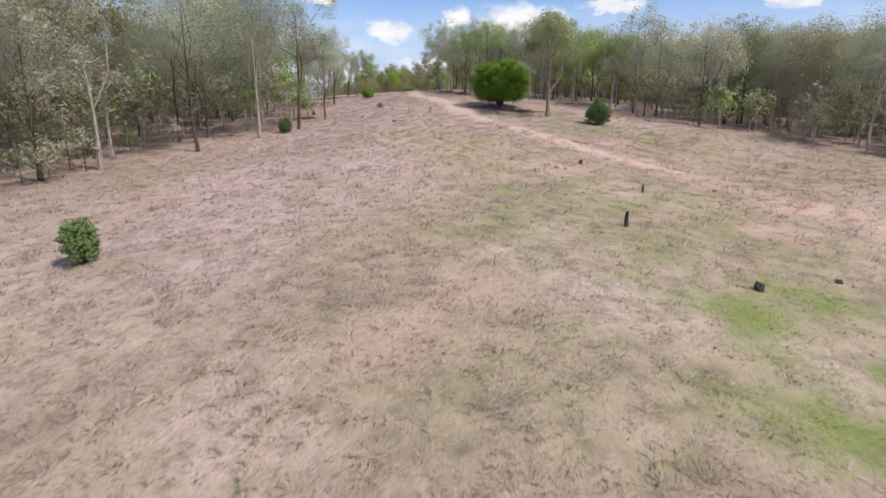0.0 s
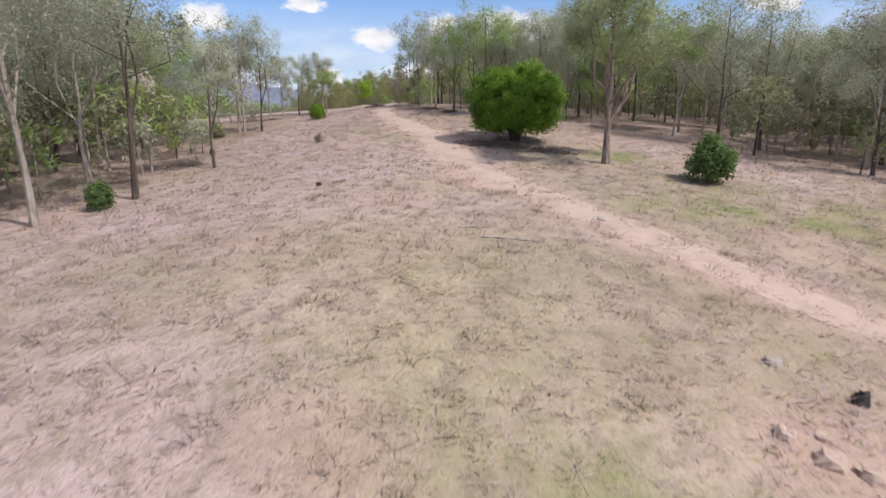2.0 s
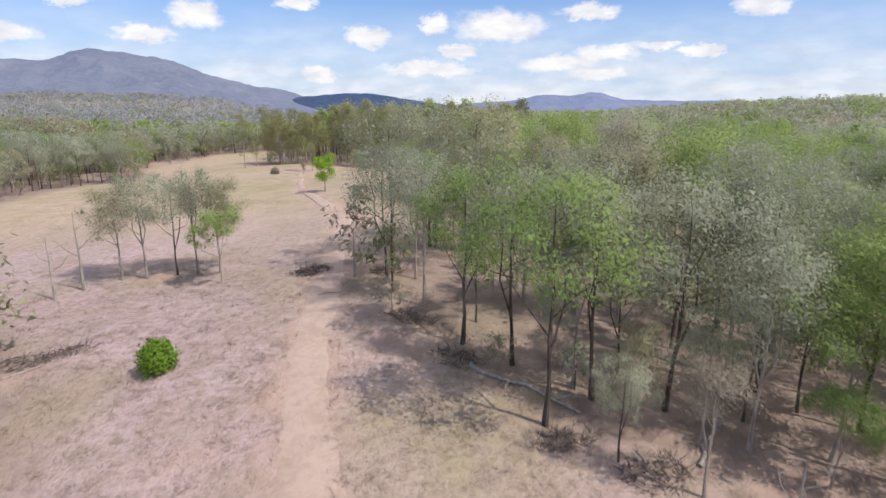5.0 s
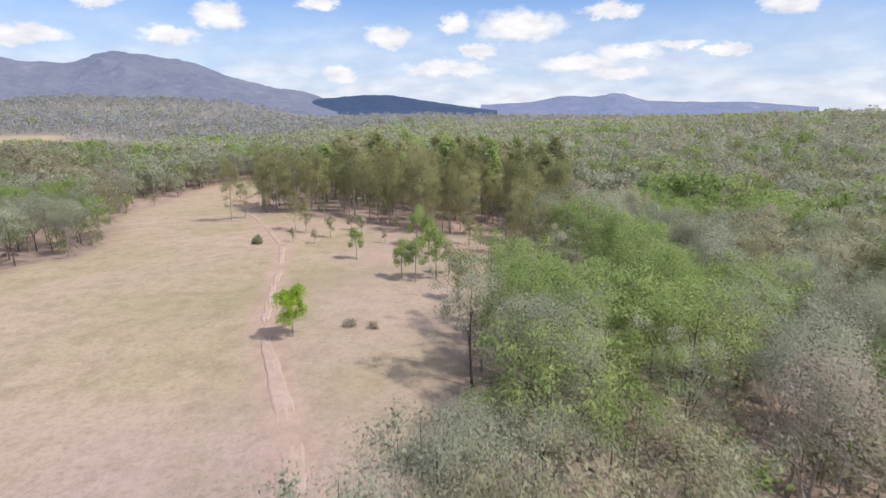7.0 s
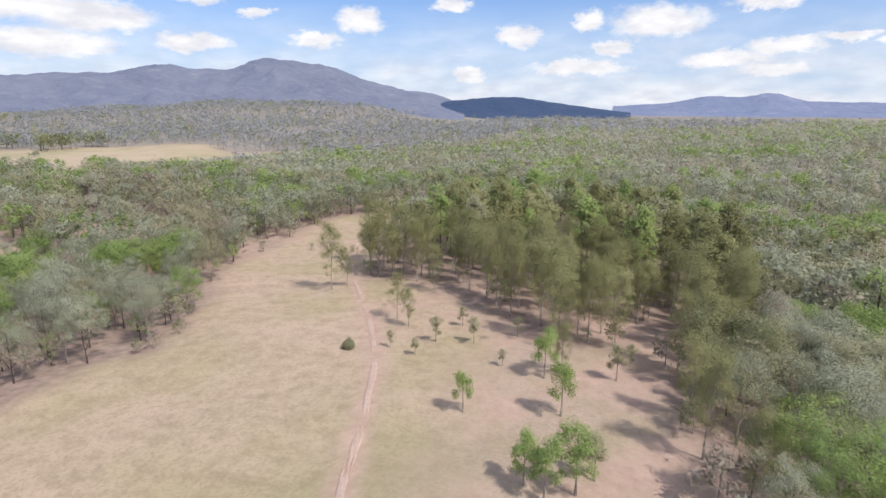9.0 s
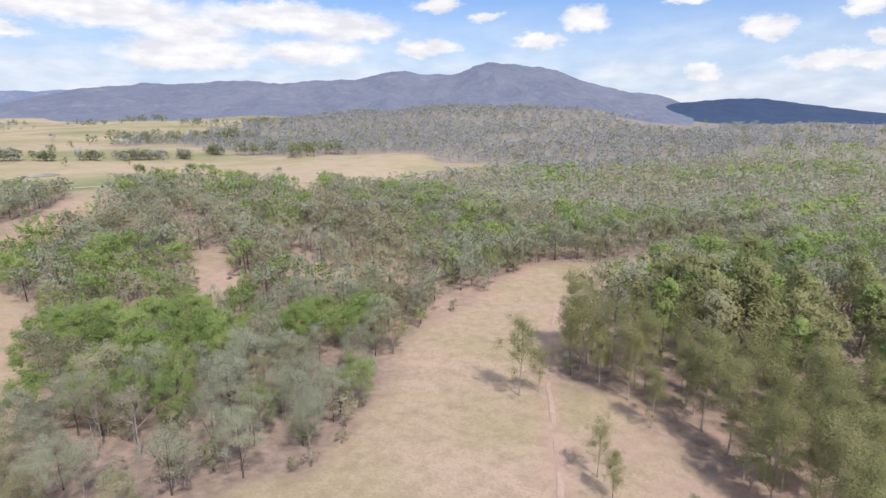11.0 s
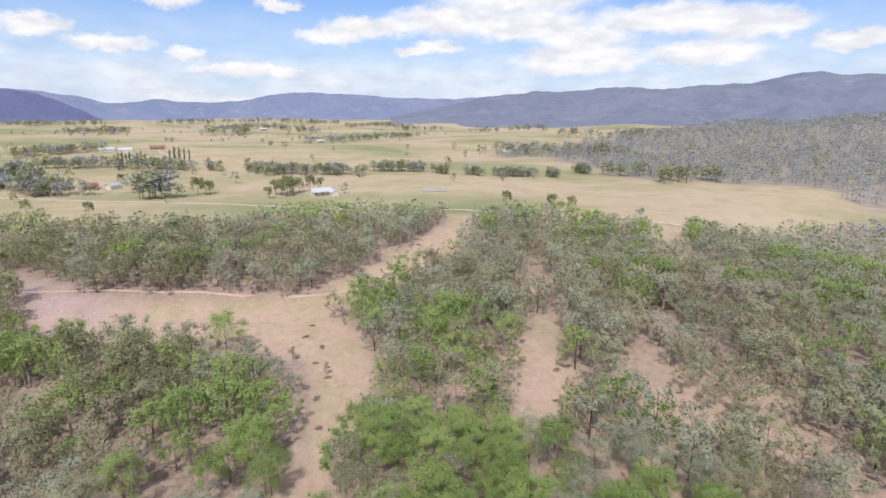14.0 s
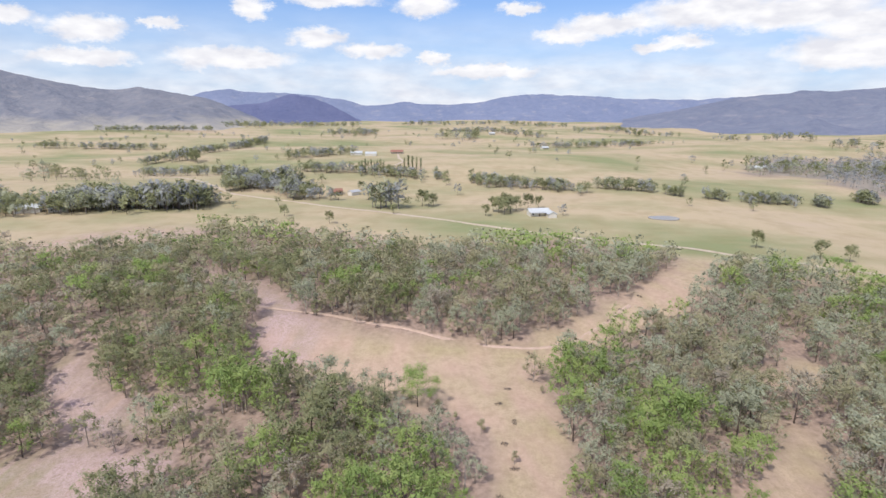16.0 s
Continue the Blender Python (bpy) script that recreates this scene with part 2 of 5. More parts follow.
def leaf(name, dark, mid, light, through_light=0.34):
    g = Nodes(name, 0.75)
    g.p.inputs["Specular IOR Level"].default_value = 0.06
    g.bump(g.noise(2.2, 4, 0.7), 0.7, 0.35)
    one = g.nt.nodes.new("ShaderNodeObjectInfo").outputs["Random"]
    tree = g.math("FRACT", g.math("ADD", one, g.attr("tone")))
    big = g.span(g.math("ADD", g.math("MULTIPLY", tree, 0.55), g.math("MULTIPLY", g.noise(0.3, 3), 0.9)), 0.3, 1.1, 0.25, 0.75)
    rnd = g.nt.nodes["Geometry"].outputs["Random Per Island"]
    base = g.ramp(big, (0.34, dark), (0.52, mid), (0.68, light))
    k = g.mix(0.2, base, g.ramp(rnd, (0.0, dark), (0.5, mid), (1.0, light)))
    g.color(k)
    t = g.nt.nodes.new("ShaderNodeBsdfTranslucent")
    g.put(g.mix(0.4, k, (light[0] * 1.05, light[1] * 1.1, light[2])), t.inputs[0])
    mx = g.nt.nodes.new("ShaderNodeMixShader")
    mx.inputs[0].default_value = through_light
    g.put(g.p.outputs[0], mx.inputs[1])
    g.put(t.outputs[0], mx.inputs[2])
    g.put(mx.outputs[0], g.nt.nodes["Material Output"].inputs[0])
    return g.m


LEAF_GREY = leaf("leaf_grey_green", (0.36, 0.38, 0.275), (0.415, 0.43, 0.315), (0.475, 0.485, 0.36))
LEAF_GREEN = leaf("leaf_fresh_green", (0.245, 0.335, 0.12), (0.32, 0.41, 0.145), (0.405, 0.48, 0.185))
LEAF_OLIVE = leaf("leaf_olive", (0.35, 0.335, 0.21), (0.415, 0.395, 0.255), (0.485, 0.455, 0.31))
LEAF_OLIVE_GREEN = leaf("leaf_olive_green", (0.27, 0.32, 0.16), (0.345, 0.39, 0.205), (0.425, 0.46, 0.26))
LEAF_DARK = leaf("leaf_dark", (0.235, 0.25, 0.14), (0.29, 0.305, 0.17), (0.37, 0.375, 0.21))
LEAF_DRY = leaf("leaf_dry_brown", (0.38, 0.33, 0.265), (0.44, 0.385, 0.31), (0.50, 0.44, 0.36))
# blue-grey with the haze of distance painted into the leaf colour
LEAF_HAZY = leaf("leaf_hazy_grey", (0.33, 0.34, 0.345), (0.37, 0.38, 0.385), (0.41, 0.42, 0.425))
LEAF_CLUMP = leaf("leaf_yellow_olive", (0.25, 0.255, 0.125), (0.33, 0.33, 0.16), (0.415, 0.40, 0.205))
LEAF_SHRUB = leaf("leaf_shrub", (0.12, 0.175, 0.065), (0.17, 0.245, 0.085), (0.235, 0.315, 0.12), 0.3)
LEAF_LIME = leaf("leaf_lime", (0.22, 0.34, 0.03), (0.31, 0.46, 0.05), (0.40, 0.54, 0.09))
LEAF_BUSH = leaf("leaf_bush", (0.15, 0.25, 0.035), (0.23, 0.365, 0.055), (0.32, 0.46, 0.09), 0.3)


def bark(name, a, b):
    g = Nodes(name, 0.95)
    n = g.noise(6, 5, 0.7, (1, 1, 0.18))
    g.bump(n, 0.8, 0.05)
    return g.color(g.ramp(n, (0.35, a), (0.68, b)))


BARK_DARK = bark("ironbark", (0.055, 0.042, 0.036), (0.17, 0.13, 0.11))
BARK_PALE = bark("gum_bark", (0.22, 0.18, 0.155), (0.50, 0.44, 0.39))
BARK_BROWN = bark("stout_gum_bark", (0.13, 0.095, 0.08), (0.38, 0.30, 0.26))
BARK_DEAD = bark("dead_wood", (0.24, 0.21, 0.19), (0.52, 0.475, 0.44))


def grass(name, *stops):
    g = Nodes(name, 0.9)
    rnd = g.nt.nodes["Geometry"].outputs["Random Per Island"]
    c = g.mix(0.65, g.ramp(rnd, *stops), g.ramp(g.noise(0.5, 4), *stops))
    t = g.nt.nodes.new("ShaderNodeBsdfTranslucent")
    g.put(c, t.inputs[0])
    mx = g.nt.nodes.new("ShaderNodeMixShader")
    mx.inputs[0].default_value = 0.25
    g.color(c)
    g.put(g.p.outputs[0], mx.inputs[1])
    g.put(t.outputs[0], mx.inputs[2])
    g.put(mx.outputs[0], g.nt.nodes["Material Output"].inputs[0])
    return g.m


GRASS_STRAW = grass("grass_straw", (0.2, (0.435, 0.325, 0.31)), (0.5, (0.535, 0.41, 0.39)), (0.8, (0.60, 0.475, 0.455)))
GRASS_GOLD = grass("grass_gold", (0.2, (0.40, 0.315, 0.22)), (0.5, (0.48, 0.385, 0.275)), (0.8, (0.55, 0.455, 0.34)))
GRASS_BROWN = grass("grass_brown", (0.2, (0.29, 0.215, 0.17)), (0.5, (0.39, 0.295, 0.235)), (0.8, (0.48, 0.37, 0.30)))
GRASS_GREEN = grass("grass_green", (0.2, (0.20, 0.24, 0.075)), (0.5, (0.30, 0.33, 0.115)), (0.8, (0.40, 0.40, 0.17)))


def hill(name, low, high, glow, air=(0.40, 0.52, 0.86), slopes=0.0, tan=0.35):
    """Wooded range a long way off; haze is painted in as a blue glow and a bluish base colour."""
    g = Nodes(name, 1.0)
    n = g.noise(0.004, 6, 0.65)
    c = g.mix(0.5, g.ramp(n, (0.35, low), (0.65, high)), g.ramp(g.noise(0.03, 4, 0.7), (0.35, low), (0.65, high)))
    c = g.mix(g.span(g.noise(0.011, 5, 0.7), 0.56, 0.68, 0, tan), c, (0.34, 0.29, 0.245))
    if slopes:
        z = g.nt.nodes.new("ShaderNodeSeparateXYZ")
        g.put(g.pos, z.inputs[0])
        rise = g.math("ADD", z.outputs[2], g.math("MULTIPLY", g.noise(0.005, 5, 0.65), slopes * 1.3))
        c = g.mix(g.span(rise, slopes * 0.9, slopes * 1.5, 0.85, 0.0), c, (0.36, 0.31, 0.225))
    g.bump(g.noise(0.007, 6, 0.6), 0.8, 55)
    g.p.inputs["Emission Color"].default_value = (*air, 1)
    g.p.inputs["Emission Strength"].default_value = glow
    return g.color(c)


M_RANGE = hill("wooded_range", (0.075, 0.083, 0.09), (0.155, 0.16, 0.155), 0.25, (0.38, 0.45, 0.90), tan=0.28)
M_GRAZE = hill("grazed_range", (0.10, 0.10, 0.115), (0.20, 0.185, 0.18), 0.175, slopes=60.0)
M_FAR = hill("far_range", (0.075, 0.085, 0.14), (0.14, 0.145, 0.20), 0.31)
# cloud shadow painted as a near-black blue base colour
M_NAVY = hill("painted_shade_range", (0.012, 0.02, 0.035), (0.024, 0.034, 0.055), 0.16, (0.26, 0.45, 0.98), tan=0.04)
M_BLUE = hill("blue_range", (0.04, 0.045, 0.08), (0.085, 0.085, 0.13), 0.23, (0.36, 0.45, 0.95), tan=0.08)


def plain(name, c, rough=0.8, wear=0.3):
    g = Nodes(name, rough)
    return g.color(g.mix(g.span(g.noise(2.5, 4), 0.4, 0.75, 0, wear), c, tuple(v * 0.55 for v in c)))


M_WALL = plain("painted_boards", (0.68, 0.64, 0.58))
M_ROOF = plain("iron_roof", (0.56, 0.58, 0.60), 0.5)
M_ROOF_RED = plain("red_iron_roof", (0.34, 0.17, 0.13), 0.6)
M_ROOF_GREY = plain("weathered_iron_roof", (0.45, 0.46, 0.48), 0.5)
M_GLASS = plain("window_glass", (0.03, 0.035, 0.04), 0.1, 0.0)
M_DOOR = plain("door_paint", (0.16, 0.12, 0.09))
M_POND = plain("pond_water", (0.30, 0.27, 0.22), 0.12, 0.2)
M_ROCK = plain("pale_rock", (0.42, 0.36, 0.31))
M_STUMP = bark("charred_wood", (0.03, 0.026, 0.024), (0.11, 0.095, 0.085))

# ---------------------------------------------------------------- lie of the land
def smooth(a, b, t):
    k = np.clip((np.asarray(t, float) - a) / (b - a), 0, 1)
    return k * k * (3 - 2 * k)


def bump(x, y, cx, cy, sx, sy):
    return np.exp(-((x - cx) / sx) ** 2 - ((y - cy) / sy) ** 2)


RIDGE_Y = (-400, -60, 0, 20, 44, 58, 66, 83, 107, 120, 148, 180, 208, 295, 420, 700, 1500)
RIDGE_Z = (-40, -12.5, -7, -4.8, -2.4, -0.9, -0.2, 1.0, 2.3, 2.7, 2.4, 0.2, -2.2, -6, -7, -6, -8)


def land(x, y):
    """Height of the ground, for numbers or arrays."""
    x, y = np.asarray(x, float), np.asarray(y, float)
    top = sum(np.interp(y + k, RIDGE_Y, RIDGE_Z) for k in (-9, -4.5, 0, 4.5, 9)) / 5
    s = x - np.interp(y, (0, 100, 200, 300), (0, 0, -12, -30))
    near = 1 - smooth(130, 200, y)
    left = 1.5 * near * (1 - np.exp(-(s / 12) ** 2)) + 5.5 * (1 - np.exp(-(s / 95) ** 2))
    right = 1.0 * near * (1 - np.exp(-(s / 16) ** 2)) + 5 * (1 - np.exp(-(s / 75) ** 2))
    z = top - np.where(s < 0, left, right)
    u = -(x + 0.23 * (y - 277))
    z = z + (-4 - z) * smooth(60, 170, u) * (1 - smooth(330, 500, y))
    z = z + 7.5 * smooth(240, 300, u) - 2 * smooth(300, 420, u)
    z = z + (7 - z) * smooth(300, 1200, u)
    z = z + 27 * bump(x, y, 430, 560, 300, 300) + 4 * bump(x, y, -40, 1000, 500, 300)
    z = z + 48 * smooth(750, 2100, y) * smooth(-1900, -900, x) * (1 - smooth(-900, -300, x))
    far = smooth(330, 700, u)
    z = z + far * (6.5 * np.sin(x / 140 + 1.0) * np.sin(y / 190 + 0.4) + 3.2 * np.sin(x / 63 + y / 91))
    z = z + 0.3 * np.sin(x / 7.3 + 1.7 * np.sin(y / 11)) * np.sin(y / 9.1 + 0.8) * (1 - far)
    return z
# end of land


def graded(lo, hi, a, b, fine, grow):
    """Coordinates from lo to hi, fine apart between a and b, and wider and wider outside."""
    c, out, step = b, list(np.arange(a, b, fine)), fine
    while c < hi:
        out.append(c)
        step = min(step * grow, 110)
        c += step
    out.append(hi)
    c, step = a, fine
    while c > lo:
        step = min(step * grow, 110)
        c -= step
        out.insert(0, max(c, lo))
    return np.array(out)


def mesh_from(name, verts, faces, materials, index=None, smooth_faces=False):
    me = bpy.data.meshes.new(name)
    verts, faces = np.asarray(verts, np.float32), np.asarray(faces, np.int32)
    n, k = faces.shape
    me.vertices.add(len(verts))
    me.vertices.foreach_set("co", verts.ravel())
    me.loops.add(n * k)
    me.loops.foreach_set("vertex_index", faces.ravel())
    me.polygons.add(n)
    me.polygons.foreach_set("loop_start", np.arange(0, n * k, k, dtype=np.int32))
    for m in materials:
        me.materials.append(m)
    if index is not None:
        me.polygons.foreach_set("material_index", np.asarray(index, np.int32))
    me.polygons.foreach_set("use_smooth", np.full(n, smooth_faces))
    me.update(calc_edges=True)
    return me


def grid_faces(rows, cols):
    i = np.arange((rows - 1) * (cols - 1))
    a = i // (cols - 1) * cols + i % (cols - 1)
    return np.stack([a, a + 1, a + cols + 1, a + cols], 1)



TRACK = ((18.5, 32.5), (15.2, 36.2), (12.0, 40.0), (9.2, 43.6), (6.8, 47), (4.6, 52), (3.0, 58), (1.3, 65), (-0.6, 73), (-2.8, 83), (-4.2, 90), (-5, 97), (-5.6, 104),
         (-6, 115), (-7.4, 128), (-13, 139), (-17, 150), (-20, 162), (-22.4, 174), (-26, 189), (-31, 203), (-39, 220), (-47, 235), (-53, 248), (-60, 265), (-68, 290))


def polyline(points, step):
    """Points spread evenly along a smooth line through the given ones."""
    p = np.array(points, float)
    d = np.r_[0, np.cumsum(np.hypot(*np.diff(p, axis=0).T))]
    s = np.arange(0, d[-1], step)
    q = np.stack([np.interp(s, d, p[:, k]) for k in (0, 1)], 1)
    w = max(1, int(5 / step))
    for _ in range(2):
        pad = np.pad(q, ((w, w), (0, 0)), mode="edge")
        q = np.stack([np.convolve(pad[:, k], np.ones(2 * w + 1) / (2 * w + 1), "valid") for k in (0, 1)], 1)
    return q


def away(x, y, line):
    """Distance from the plan's points to a line of points."""
    x, y = np.asarray(x, float), np.asarray(y, float)
    best = np.full(x.shape, 1e9)
    for a, b in line:
        np.minimum(best, (x - a) ** 2 + (y - b) ** 2, out=best)
    return np.sqrt(best)


def sparse(x, y):
    """The slope above the corridor where the trees stand thin over pink soil."""
    return np.exp(-((np.asarray(x, float) + 126) / 32) ** 2 - ((np.asarray(y, float) - 270) / 26) ** 2)


def wobble(x, y, size, seed=0.0):
    """Smooth random field from about -1 to 1, for arrays."""
    x, y = np.asarray(x, float) / size, np.asarray(y, float) / size
    return (np.sin(2.1 * x + 1.3 * np.sin(1.7 * y + seed) + seed) + np.sin(1.9 * y + 1.6 * np.sin(1.3 * x + 2 * seed) + 2.4 * seed)
            + 0.6 * np.sin(4.3 * x - 3.1 * y + seed) + 0.6 * np.sin(3.7 * x + 4.9 * y + 3 * seed)) / 2.6


# clearings in the woods: chains of (x, y, radius)
CLEARINGS = (
    ((14, -20, 40), (14, 18, 34), (13, 36, 25), (9, 52, 17)),
    ((0, -60, 45), (0, 0, 36), (1, 20, 29), (1, 40, 24.5), (3, 54, 20), (2, 66, 16.5), (-1, 76, 15.5), (-4, 84, 12), (-8, 92, 9.5), (-14, 101, 10), (-22, 116, 17), (-32, 132, 24), (-42, 155, 29), (-44, 176, 27),
     (-45, 195, 20), (-53, 212, 17), (-61, 230, 16), (-70, 250, 18), (-71, 270, 17), (-74, 292, 17), (-74, 318, 18), (-70, 328, 10)),
    ((-70, 322, 15), (-56, 345, 8), (-50, 376, 7)),
    ((-8, 116, 9), (-8, 130, 12), (-12, 145, 15), (-10, 160, 15), (-10, 178, 17), (-16, 195, 18), (-24, 210, 15), (-40, 228, 12)),
    ((0, 180, 11), (5, 190, 9), (6, 202, 7), (14, 212, 3)),
    ((7, 180, 7), (7, 168, 7), (6, 158, 7)),
    ((-245, 103, 6), (-230, 122, 17), (-224, 146, 19), (-219, 170, 21), (-206, 186, 13), (-188, 191, 9), (-172, 190, 8), (-158, 187, 6.5), (-143, 182, 5.5), (-128, 175, 4.5), (-115, 171, 4)),
    ((-232, 190, 9), (-244, 207, 7), (-257, 226, 10), (-274, 245, 12), (-298, 264, 12), (-325, 280, 9), (-352, 296, 7)),
    ((-137, 226, 4), (-148, 237, 8), (-160, 243, 7), (-180, 250, 5)),
    ((-150, 238, 4), (-172, 245, 4), (-193, 264, 5)),
    ((-220, 268, 6), (-231, 284, 7)),
    ((-310, 412, 8), (-268, 374, 8), (-238, 364, 7), (-216, 362, 6)),
    ((-146, 66, 14), (-160, 82, 15), (-168, 98, 7)),
    ((-209, 48, 5), (-195, 63, 6), (-187, 80, 7), (-194, 95, 5)),
    ((-300, 42, 4), (-287, 66, 5), (-272, 88, 6), (-252, 104, 6)),
    ((-360, -60, 30), (-390, -30, 26), (-370, 5, 12)),
    ((-400, 520, 52), (-340, 600, 30), (-270, 680, 18), (-200, 745, 14), (-90, 790, 14)),
    ((-440, 960, 40), (-330, 1090, 40)),
    ((-430, 1950, 160), (-300, 1700, 110)),
    ((-820, 800, 22), (-770, 790, 18)),
    ((-50, 342, 7), (-60, 356, 5), (-52, 372, 5)),
)


def clear(x, y):
    """How far inside a clearing a place lies; negative in the woods."""
    x, y = np.asarray(x, float), np.asarray(y, float)
    best = np.full(x.shape, -1e9)
    for chain in CLEARINGS:
        for (ax, ay, ar), (bx, by, br) in zip(chain, chain[1:]):
            dx, dy = bx - ax, by - ay
            t = np.clip(((x - ax) * dx + (y - ay) * dy) / (dx * dx + dy * dy), 0, 1)
            np.maximum(best, ar + t * (br - ar) - np.hypot(x - ax - t * dx, y - ay - t * dy), out=best)
    return best


WOOD_Y = (-300, -100, -50, 30, 150, 225, 300, 345, 420, 530, 640, 800)
WOOD_X = (-330, -330, -400, -400, -362, -385, -330, -295, -292, -292, -260, -400)


def woods(x, y):
    """Positive inside the near woods and the woodland at the foot of the range."""
    x, y = np.asarray(x, float), np.asarray(y, float)
    near = x - np.interp(y, WOOD_Y, WOOD_X)
    foot = y - 640 - 0.16 * (x + 400) - 60 * np.exp(-((x + 620) / 160) ** 2) * -1.2
    foot = np.minimum(foot, x + 1000 + 0.6 * np.maximum(y - 760, 0))
    foot = foot + 45 * wobble(x, y, 90, 2.0) + 22 * wobble(x, y, 34, 5.0)
    return np.maximum(near, foot)


gx, gy = graded(-4950, 4950, -50, 36, 0.9, 1.055), graded(-4950, 4950, 0, 130, 0.9, 1.04)
GX, GY = np.meshgrid(gx, gy)
ground = new("ground", mesh_from("ground", np.stack([GX, GY, land(GX, GY)], -1).reshape(-1, 3), grid_faces(len(gy), len(gx)), [M_GROUND], smooth_faces=True))
tagged(ground, "dry grassy hillside and valley paddocks with green patches", "ground", kind="structure")
track_line = polyline(TRACK, 1.0)


def cover(name, values):
    ground.data.attributes.new(name, "FLOAT", "POINT").data.foreach_set("value", np.clip(values, 0, 1).astype(np.float32).ravel())


inside = clear(GX, GY) + 1.5 * wobble(GX, GY, 4, 1.0)
wooded = woods(GX, GY)
cover("litter", (1 - smooth(-3, 3, inside)) * smooth(-10, 10, wooded) * (1 - 0.75 * sparse(GX, GY)))
cover("scrub", smooth(330, 480, GY + 0.4 * np.maximum(GX - 40, 0)) * smooth(-10, 30, wooded))
cover("valley", 1 - smooth(-25, 5, wooded))
cover("pasture", smooth(112, 140, GY) * (1 - 0.5 * smooth(-20, -5, GX)))
cover("rose", 0.55 * smooth(4, -5, GX + 0.12 * (GY - 30)) * smooth(12, 28, GY) + 0.4 * smooth(40, 60, GY) + 0.3 * wobble(GX, GY, 8, 11.0))
cover("olive", 0.95 * smooth(-5, 5, GX - np.interp(GY, (0, 14, 20, 28, 42), (-14, -6, -2, 1, 4))) * smooth(70, 40, GY) * smooth(-0.9, 0.3, wobble(GX, GY, 5, 8.0)))
d_track = away(GX, GY, np.r_[polyline(((26, 18), (20, 26), (15, 36), (9, 44)), 2), track_line[::2]]) + 0.5 * wobble(GX, GY, 2.2, 3.0)
pinkish = 1.3 * bump(GX, GY, 6, 190, 18, 34) + bump(GX, GY, -20, 226, 20, 14) + 0.8 * bump(GX, GY, -205, 180, 40, 25) + bump(GX, GY, -150, 232, 30, 20) + 0.8 * bump(GX, GY, -290, 255, 50, 22)
pinkish = pinkish + 0.9 * sparse(GX, GY) + bump(GX, GY, -92, 290, 12, 40) * 0.8 + bump(GX, GY, -232, 130, 10, 30) + 0.9 * np.exp(-(away(GX, GY, polyline(((-113, 168), (-128, 176), (-143, 182), (-158, 187), (-172, 192), (-190, 194), (-211, 192), (-229, 199), (-243, 207), (-256, 220), (-280, 238)), 4)) / 4) ** 2) + 0.4 * bump(GX, GY, 20, 27, 7, 6) + 1.2 * bump(GX, GY, 7.8, 34.6, 1.6, 1.4) + 0.3 * bump(GX, GY, 12, 38, 6, 5)
cover("bare", 0.75 * (1 - smooth(0.6, 2.6, d_track)) + np.minimum(pinkish, 0.8) * smooth(-0.4, 0.7, wobble(GX, GY, 7, 5.0)) + 0.55 * smooth(0.55, 0.9, wobble(GX, GY, 6, 2.0)) * (1 - smooth(110, 135, GY)))
greens = 1.2 * bump(GX, GY, 11.5, 13.5, 3.2, 3.2) + 0.8 * bump(GX, GY, 9, 9, 3, 2.5) + 0.9 * bump(GX, GY, 12, 60.5, 3.2, 1.8) + 0.8 * bump(GX, GY, 16, 50, 7, 5) + 0.5 * bump(GX, GY, 12, 28, 8, 10)
greens = greens + 0.7 * bump(GX, GY, -24, 166, 11, 14) + 0.5 * bump(GX, GY, -12, 170, 7, 12) + 0.5 * bump(GX, GY, 4, 31, 2.5, 5) + 0.4 * bump(GX, GY, 5, 18, 5, 9) + 0.6 * bump(GX, GY, -160, 66, 12, 10)
near_y = 1 - smooth(120, 140, GY)
cover("green", greens * (0.55 + 0.45 * near_y) * smooth(-0.6, 0.8, near_y * (wobble(GX, GY, 1.7, 4.0) + 0.5 * wobble(GX, GY, 0.9, 6.0)) + (1 - near_y) * (0.2 + 0.5 * wobble(GX, GY, 12, 6.0))) + 0.18 * smooth(0.5, 0.95, wobble(GX, GY, 9, 7.0)) * (1 - smooth(100, 125, GY)))


def ribbon(name, line, half, material, label, profile):
    """A road laid along a line: profile gives (share of half the width, height over the ground)."""
    t = np.gradient(line, axis=0)
    t /= np.hypot(*t.T)[:, None]
    side = np.stack([t[:, 1], -t[:, 0]], 1)
    i = np.arange(len(line))
    rows = []
    for k, (w, h) in enumerate(profile):
        wide = (half(line) if callable(half) else half) * w * (1 + 0.14 * np.sin(i * 0.9 + 2.1 * np.sign(w)) * np.sin(i * 0.37 + np.sign(w)) + 0.2 * np.sin(i * 0.23 + 2 * np.sign(w)))
        q = line + side * wide[:, None]
        rows.append(np.c_[q, land(*q.T) + h + ((0.14 - 0.42 * smooth(0.15, 0.8, np.sin(i * 0.31) * np.sin(i * 0.13 + 1) + 0.4 * np.sin(i * 0.9 + 2 * k))) * smooth(115, 140, q[:, 1]) if k not in (0, len(profile) - 1) else -0.02)])
    v = np.stack(rows, 1).reshape(-1, 3)
    return tagged(new(name, mesh_from(name, v, grid_faces(len(line), len(profile)), [material], smooth_faces=True)), label, "road", kind="structure")


